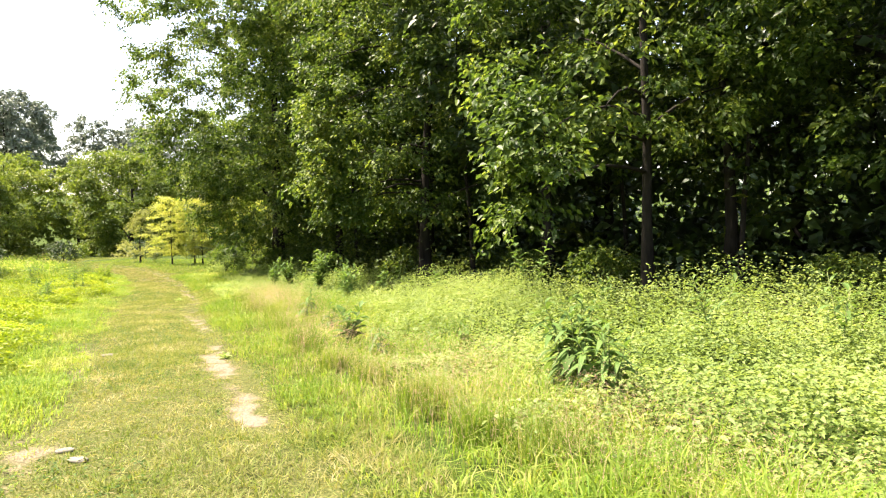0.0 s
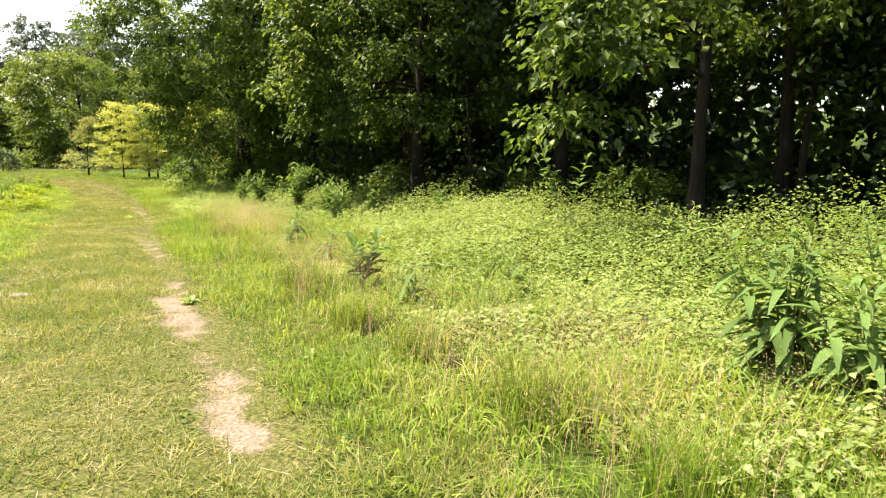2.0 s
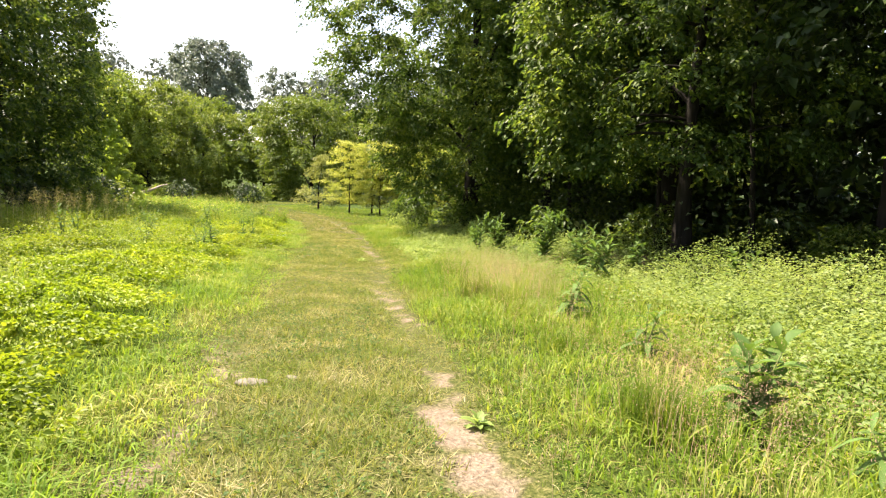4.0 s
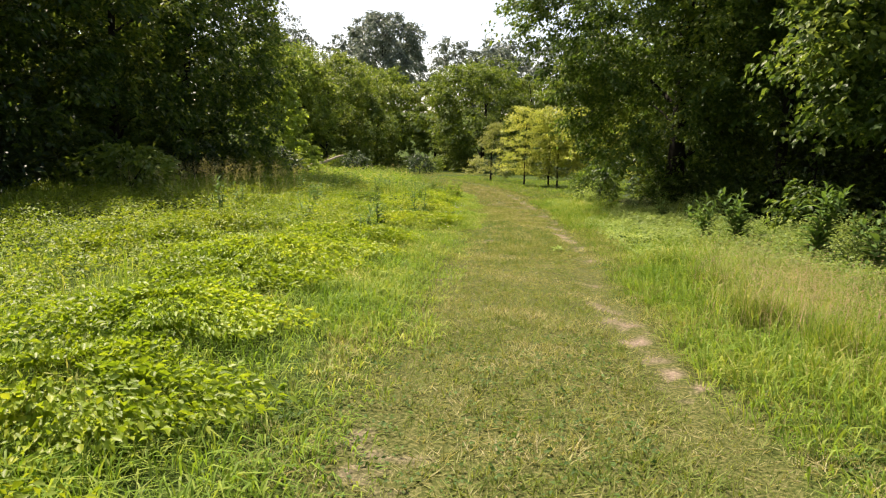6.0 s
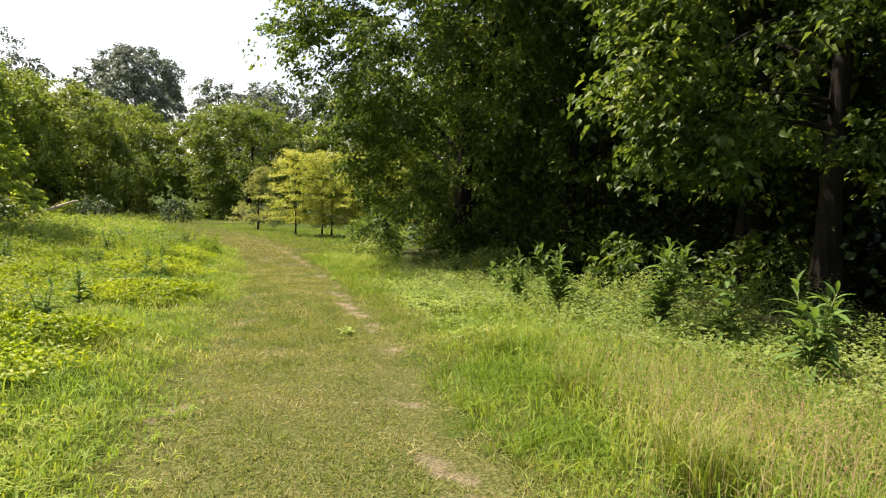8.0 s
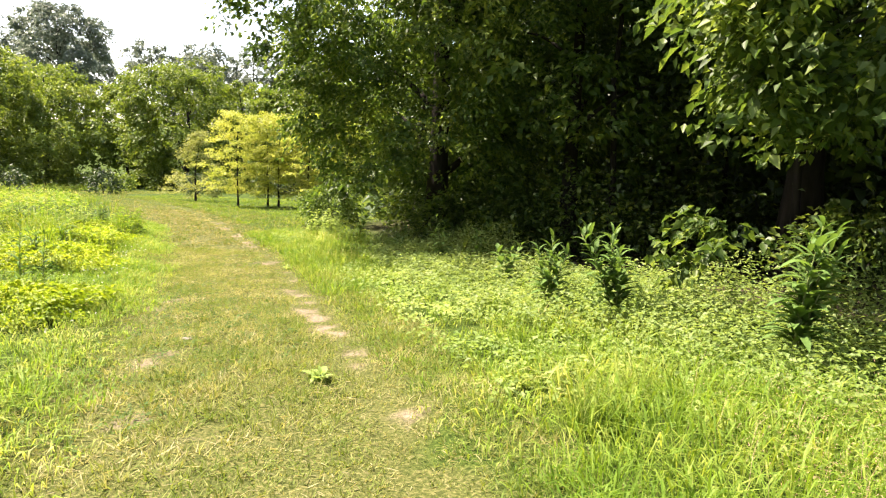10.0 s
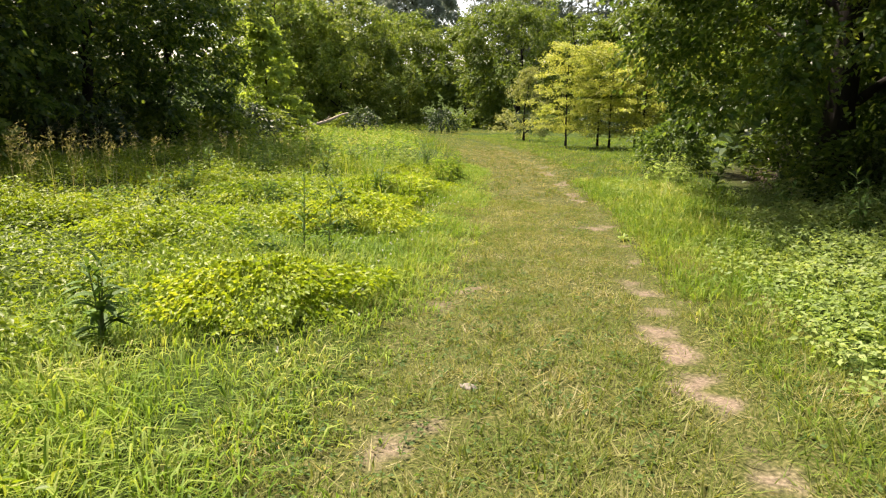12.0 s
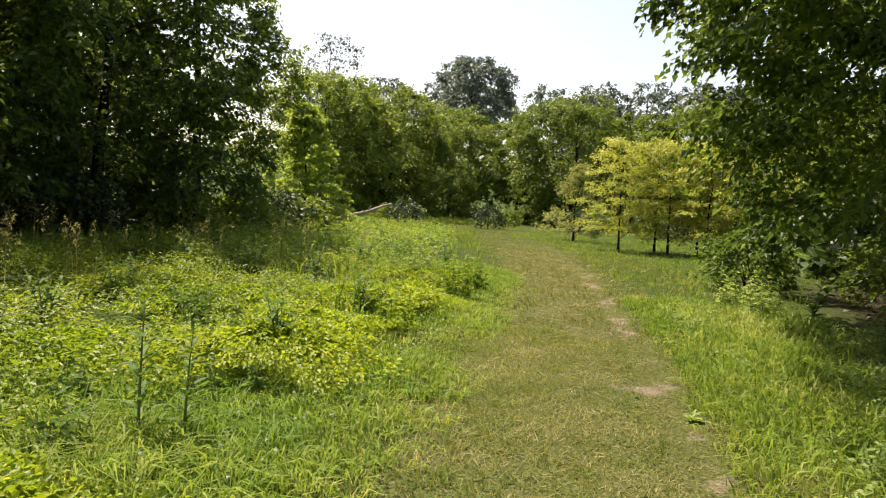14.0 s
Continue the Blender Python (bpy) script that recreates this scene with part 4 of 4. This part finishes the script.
weed((-2.3, 12.9), 0.5, 3, 9, 0.8, DARKW, 11, kinds=DROOP, rise=0.55)
weed((-0.2, 11.4), 0.4, 3, 8, 0.7, DARKW, 12, kinds=DROOP, rise=0.55)
weed((-5.75, 22.6), 0.85, 4, 19, 0.9, POKE, 13, rise=0.9)
weed((-5.1, 22.0), 1.0, 5, 22, 0.95, POKE, 14, rise=0.9)
weed((-4.0, 20.5), 1.2, 6, 24, 1.05, POKE, 15, rise=0.8)
weed((-3.2, 20.3), 0.95, 3, 12, 0.9, POKE, 16, kinds=WIDE)
weed((-2.9, 18.8), 0.9, 4, 16, 1.2, POKE, 17)
weed((-7.3, 27.0), 0.8, 4, 12, 0.8, POKE, 18)
weed((-6.7, 26.4), 0.7, 3, 12, 0.8, POKE, 19)
weed((-8.2, 28.0), 0.6, 3, 10, 0.8, POKE, 20)
weed((-11.95, 22.55), 0.9, 1, 26, 0.6, "dark upright weed with small leaves among brambles", 21, bare=0.1, rise=0.8)
weed((-11.8, 22.75), 0.7, 1, 20, 0.5, "dark upright weed with small leaves among brambles", 22, bare=0.1, rise=0.8)
for i, (x, y, h) in enumerate(((-13.2, 24.6, 0.6), (-14.3, 26.8, 0.7), (-15.5, 23.5, 0.6), (-17.0, 28.5, 0.8), (-12.5, 19.5, 0.8), (-13.8, 18.6, 0.9), (-15.2, 20.5, 0.7), (-10.2, 18.2, 0.6), (-16.8, 32.0, 0.8), (-18.4, 31.2, 0.7),
                                (-11.2, 20.0, 0.55), (-19.5, 27.5, 0.8))):
    weed((x, y), h, 4, 12, 0.75, "bushy dark weed standing among the brambles", 30 + i, "meadow weeds", bare=0.1)
for i, (x, y, h) in enumerate(((-0.6, 18.9, 0.7), (0.6, 17.7, 0.8), (-2.2, 20.4, 0.7), (-3.4, 21.6, 0.8), (2.6, 14.4, 0.7), (-6.2, 24.4, 0.6), (-9.8, 31.6, 0.6))):
    weed((x, y), h, 3, 11, 0.8, "leafy weed in the shade of the wood's edge", 50 + i, "weeds along the wood", kinds=WIDE, bare=0.15)


def leafy_clump(place, tall, wide, stems, leaf, mat, label, seed, group):
    """A stand of upright leafy stems from one root."""
    rng = np.random.RandomState(seed)
    top = thing("weed", (*place, float(height(np.array(place[0]), np.array(place[1]))) - 0.02), label, "weed", group)
    pieces = []
    for i in range(stems):
        a, r, h = rng.uniform(0, 6.283), wide * math.sqrt(rng.rand()), tall * rng.uniform(0.6, 1.1)
        f = np.linspace(0, 1, 4)
        lean = rng.uniform(0, 0.25) * h
        line = np.stack([np.cos(a) * (r * 0.6 + lean * f * f), np.sin(a) * (r * 0.6 + lean * f * f), h * f], 1)
        part("stem", tri_mesh("stem", *tube(line, 0.006 * (1 - 0.7 * f), 4), M_STEM), top)
        n = max(8, int(h * 32))
        q = rng.uniform(0.12, 1, n)
        base = np.stack([np.interp(q, f, line[:, k]) for k in range(3)], 1)
        b = rng.uniform(0, 6.283, n)
        way = np.stack([np.cos(b), np.sin(b), rng.uniform(-0.1, 0.8, n)], 1)
        L = leaf * rng.uniform(0.6, 1.2, n) * (1.15 - 0.5 * q)
        pieces.append(leaf_tris(base, way, L, L * 0.34, rng, 0.2, 0.3))
    part("foliage", tri_mesh("foliage", *join_tris(pieces), mat), top)
    return top


STANDS = "weed stands in the bramble meadow"
for i, (x, y, h, w, n, mat, label) in enumerate((
        (-13.3, 26.3, 0.75, 0.6, 34, M_BRAMBLE, "yellowing weed stand at the edge of the brambles"), (-13.9, 27.3, 0.7, 0.5, 24, M_BRAMBLE, "yellowing weed stand at the edge of the brambles"),
        (-14.5, 29.3, 1.0, 0.55, 40, M_GRASS, "tall bright green leafy weed stand beside the path"), (-15.2, 30.6, 0.9, 0.6, 34, M_GRASS, "tall bright green leafy weed stand beside the path"),
        (-12.9, 24.6, 0.6, 0.45, 26, M_WEED, "dark green weed stand in the verge"), (-13.4, 24.1, 0.7, 0.4, 22, M_WEED, "dark green weed stand in the verge"), (-14.3, 24.4, 0.8, 0.3, 16, M_WEED, "thin dark green weed stand among brambles"),
        (-12.4, 23.5, 0.5, 0.45, 22, M_WEED, "dark green weed stand in the verge"), (-19.2, 28.7, 0.9, 0.6, 40, M_WEED, "dark bushy weed stand before the trees"), (-19.6, 27.9, 0.8, 0.6, 34, M_LEAF_FAR, "bushy weed stand before the trees"),
        (-17.1, 25.1, 0.8, 0.6, 30, M_WEED, "dark bushy weed stand among brambles"), (-15.1, 24.9, 0.6, 0.4, 26, M_WEED, "dark bushy weed stand among brambles"), (-15.8, 23.0, 0.6, 0.4, 26, M_WEED, "dark bushy weed stand among brambles"),
        (-12.8, 22.5, 0.5, 0.35, 18, M_WEED, "dark bushy weed stand among brambles"), (-16.6, 30.6, 0.9, 0.8, 40, M_HERB, "pale green weed stand in the far meadow"), (-18.0, 32.2, 0.9, 0.8, 40, M_WEED, "dark bushy weed stand in the far meadow"),
        (-11.95, 22.1, 0.45, 0.35, 24, M_WEED, "dark weed stand at the foot of a tall stalk"), (-20.6, 31.0, 0.9, 0.9, 44, M_HERB, "pale green weed stand in the far meadow"), (-22.4, 34.2, 1.0, 0.9, 44, M_WEED, "dark bushy weed stand in the far meadow"),
        (-10.3, 31.0, 0.9, 0.6, 40, M_HERB, "bright green weed stand beside the corner tree"), (-10.9, 32.0, 0.9, 0.6, 36, M_HERB, "bright green weed stand beside the corner tree"))):
    leafy_clump((x, y), h * 0.72, w * 0.8, n // 2 + 4, 0.12, mat, label, 700 + i, STANDS)


def plumes():
    """Pale plumed grasses along the far side of the brambles."""
    rng = np.random.RandomState(610)
    x, y = np.concatenate([rng.normal(-17.7, 0.7, 90), rng.uniform(-24, -17, 110)]), np.concatenate([rng.normal(22.0, 1.2, 90), rng.uniform(20, 33, 110)])
    keep = into_left(x, y) < 0
    x, y = x[keep], y[keep]
    n, per = len(x), 26
    z0, tall = height(x, y), rng.uniform(0.7, 1.15, len(x))
    v1 = blade_tris(np.stack([x, y, z0], 1), tall, np.full(n, 0.006), rng.uniform(0.05, 0.3, n), rng)
    off = rng.normal(0, 1, (n, per, 3)) * np.array((0.025, 0.025, 0.09))
    base = (np.stack([x, y, z0 + tall * 0.93], 1)[:, None] + off).reshape(-1, 3)
    v2 = leaf_tris(base, rng.normal(size=(n * per, 3)) + np.array((0, 0, 1.2)), 0.05 * rng.uniform(0.6, 1.4, n * per), 0.008, rng)
    tagged(new("plume_grass", tri_mesh("plume_grass", *join_tris([v1, v2]), M_STRAW)), "pale plumed grass stalks along the brambles", "grass", kind="stuff")


plumes()

# ---- fallen trunk at the far edge ----
def fallen_log():
    top = thing("fallen_log", (-38.45, 49.78, 0.1), "pale barkless fallen trunk leaning in the far weeds", "log")
    k = np.linspace(0, 1, 8)
    line = np.stack([1.05 * k, 3.76 * k, 0.2 + 1.1 * k + 0.05 * np.sin(9 * k)], 1)
    part("trunk", tri_mesh("trunk", *tube(line, 0.15 * (1 - 0.6 * k), 9), M_BARK_PALE, True), top)
    for q, a in ((0.45, 0.6), (0.7, -0.8)):
        p = line[int(q * 7)]
        j = np.linspace(0, 1, 4)[:, None]
        part("branch", tri_mesh("branch", *tube(p + j * np.array((math.cos(a) * 0.8, math.sin(a) * 0.5, 0.5)), 0.035 * (1 - 0.7 * j[:, 0]), 6), M_BARK_PALE, True), top)


fallen_log()


# ---- low bramble mounds along the verge ----
MOUNDS = "bramble mounds in the meadow"
BR = "low bramble mound with bright toothed leaves and dark gaps"
b1 = shrub((-8.3, 12.9), 0.26, 0.85, 6500, 0.046, M_BRAMBLE, BR, 11, MOUNDS)
b2 = shrub((-9.6, 15.3), 0.30, 0.95, 7500, 0.046, M_BRAMBLE, BR, 12, MOUNDS)
for o in (b1, b2):
    o.name = "bramble"
    o["category"] = "bramble"
for i, (x, y) in enumerate(((-9.9, 16.6), (-10.2, 17.6), (-7.3, 11.4), (-11.8, 15.4), (-11.1, 21.2), (-12.9, 24.3), (-13.6, 25.2), (-14.6, 27.6), (-16.0, 30.2), (-15.4, 25.4), (-14.0, 22.6), (-13.0, 17.6),
                             (-16.4, 22.4), (-17.6, 25.6), (-9.0, 14.2), (-6.4, 9.6), (-8.4, 10.4))):
    copy_thing((b1, b2)[i % 2], pose(x, y, -0.02, 0, 0, i * 71))


# ---- arching reed grass before the wood ----
def reed_clump(place, tall, seed):
    rng = np.random.RandomState(seed)
    top = thing("reed_clump", (*place, float(height(np.array(place[0]), np.array(place[1]))) - 0.02), "clump of tall arching reed-like grass blades", "grass", "reed clumps before the wood")
    for i in range(16):
        a, h, w = rng.uniform(0, 6.283), tall * rng.uniform(0.6, 1.1), rng.uniform(0.012, 0.022)
        f = np.linspace(0, 1, 7)
        lean = rng.uniform(0.25, 0.8)
        line = np.stack([np.cos(a) * (0.05 + lean * h * f ** 2.2), np.sin(a) * (0.05 + lean * h * f ** 2.2), h * (f - 0.35 * lean * f ** 3.2)], 1)
        side = np.array((-np.sin(a), np.cos(a), 0)) * w * np.clip(1.15 - f, 0.02, 1)[:, None]
        v = np.concatenate([line - side / 2, line + side / 2])
        t = np.array([q for k in range(6) for q in ((k, k + 7, k + 8), (k, k + 8, k + 1))])
        part("blade", tri_mesh("blade", v, t, M_GRASS, True), top)


for i, (x, y, h) in enumerate(((4.6, 10.2, 1.2), (5.3, 10.0, 1.3), (3.5, 11.0, 1.0), (5.9, 9.9, 1.2), (2.4, 11.6, 0.9), (-7.0, 26.9, 0.9))):
    reed_clump((x, y), h, 200 + i)


# ---- clover flowers ----
def clover_flowers():
    rng = np.random.RandomState(300)
    n = 170
    x, y, u = along(n, 20, 29, -3.4, -2.1, rng)
    z = height(x, y) + rng.uniform(0.08, 0.16, n)
    pieces = []
    for a, b, c in zip(x, y, z):
        way = rng.normal(size=(14, 3))
        pieces.append(leaf_tris(np.tile((a, b, c), (14, 1)), way, np.full(14, 0.014), np.full(14, 0.008), rng, 0.2, 0))
    tagged(new("clover_flowers", tri_mesh("clover_flowers", *join_tris(pieces), M_CLOVER)), "small round white clover flowers in the verge", "flowers", kind="stuff")


clover_flowers()


# ---- rosettes and stones on the path ----
for i, (x, y, sz) in enumerate(((-3.34, 10.94, 0.5), (-7.55, 19.75, 0.55), (-9.7, 25.6, 0.4), (-1.9, 9.0, 0.4))):
    weed((x, y), 0.07, 1, 14, sz, "low bright green rosette plant beside the wheel track", 80 + i, "rosette plants", kinds=ROSETTE, bare=0.0, rise=0.6)


def stone(place, size, seed):
    rng = np.random.RandomState(seed)
    bm = bmesh.new()
    bmesh.ops.create_icosphere(bm, subdivisions=2, radius=1.0)
    for v in bm.verts:
        k = 1 + 0.18 * noise.noise(v.co * 1.7 + Vector((seed, 0, 0)))
        v.co = Vector((v.co.x * size * k, v.co.y * size * 0.62 * k, v.co.z * size * 0.22 * k))
    me = bpy.data.meshes.new("stone")
    bm.to_mesh(me)
    bm.free()
    me.materials.append(M_STONE)
    for q in me.polygons:
        q.use_smooth = True
    ob = tagged(new("stone", me), "flat pale stone half sunk in the path", "stone", "stones in the path")
    ob.matrix_basis = pose(*place, float(height(np.array(place[0]), np.array(place[1]))) + size * 0.06, 0, 0, rng.uniform(0, 360))


for i, (x, y, r) in enumerate(((-5.05, 11.22, 0.13), (-4.85, 11.45, 0.06), (-3.0, 6.75, 0.09), (-3.2, 6.95, 0.08), (-9.0, 20.7, 0.06))):
    stone((x, y), r, i)
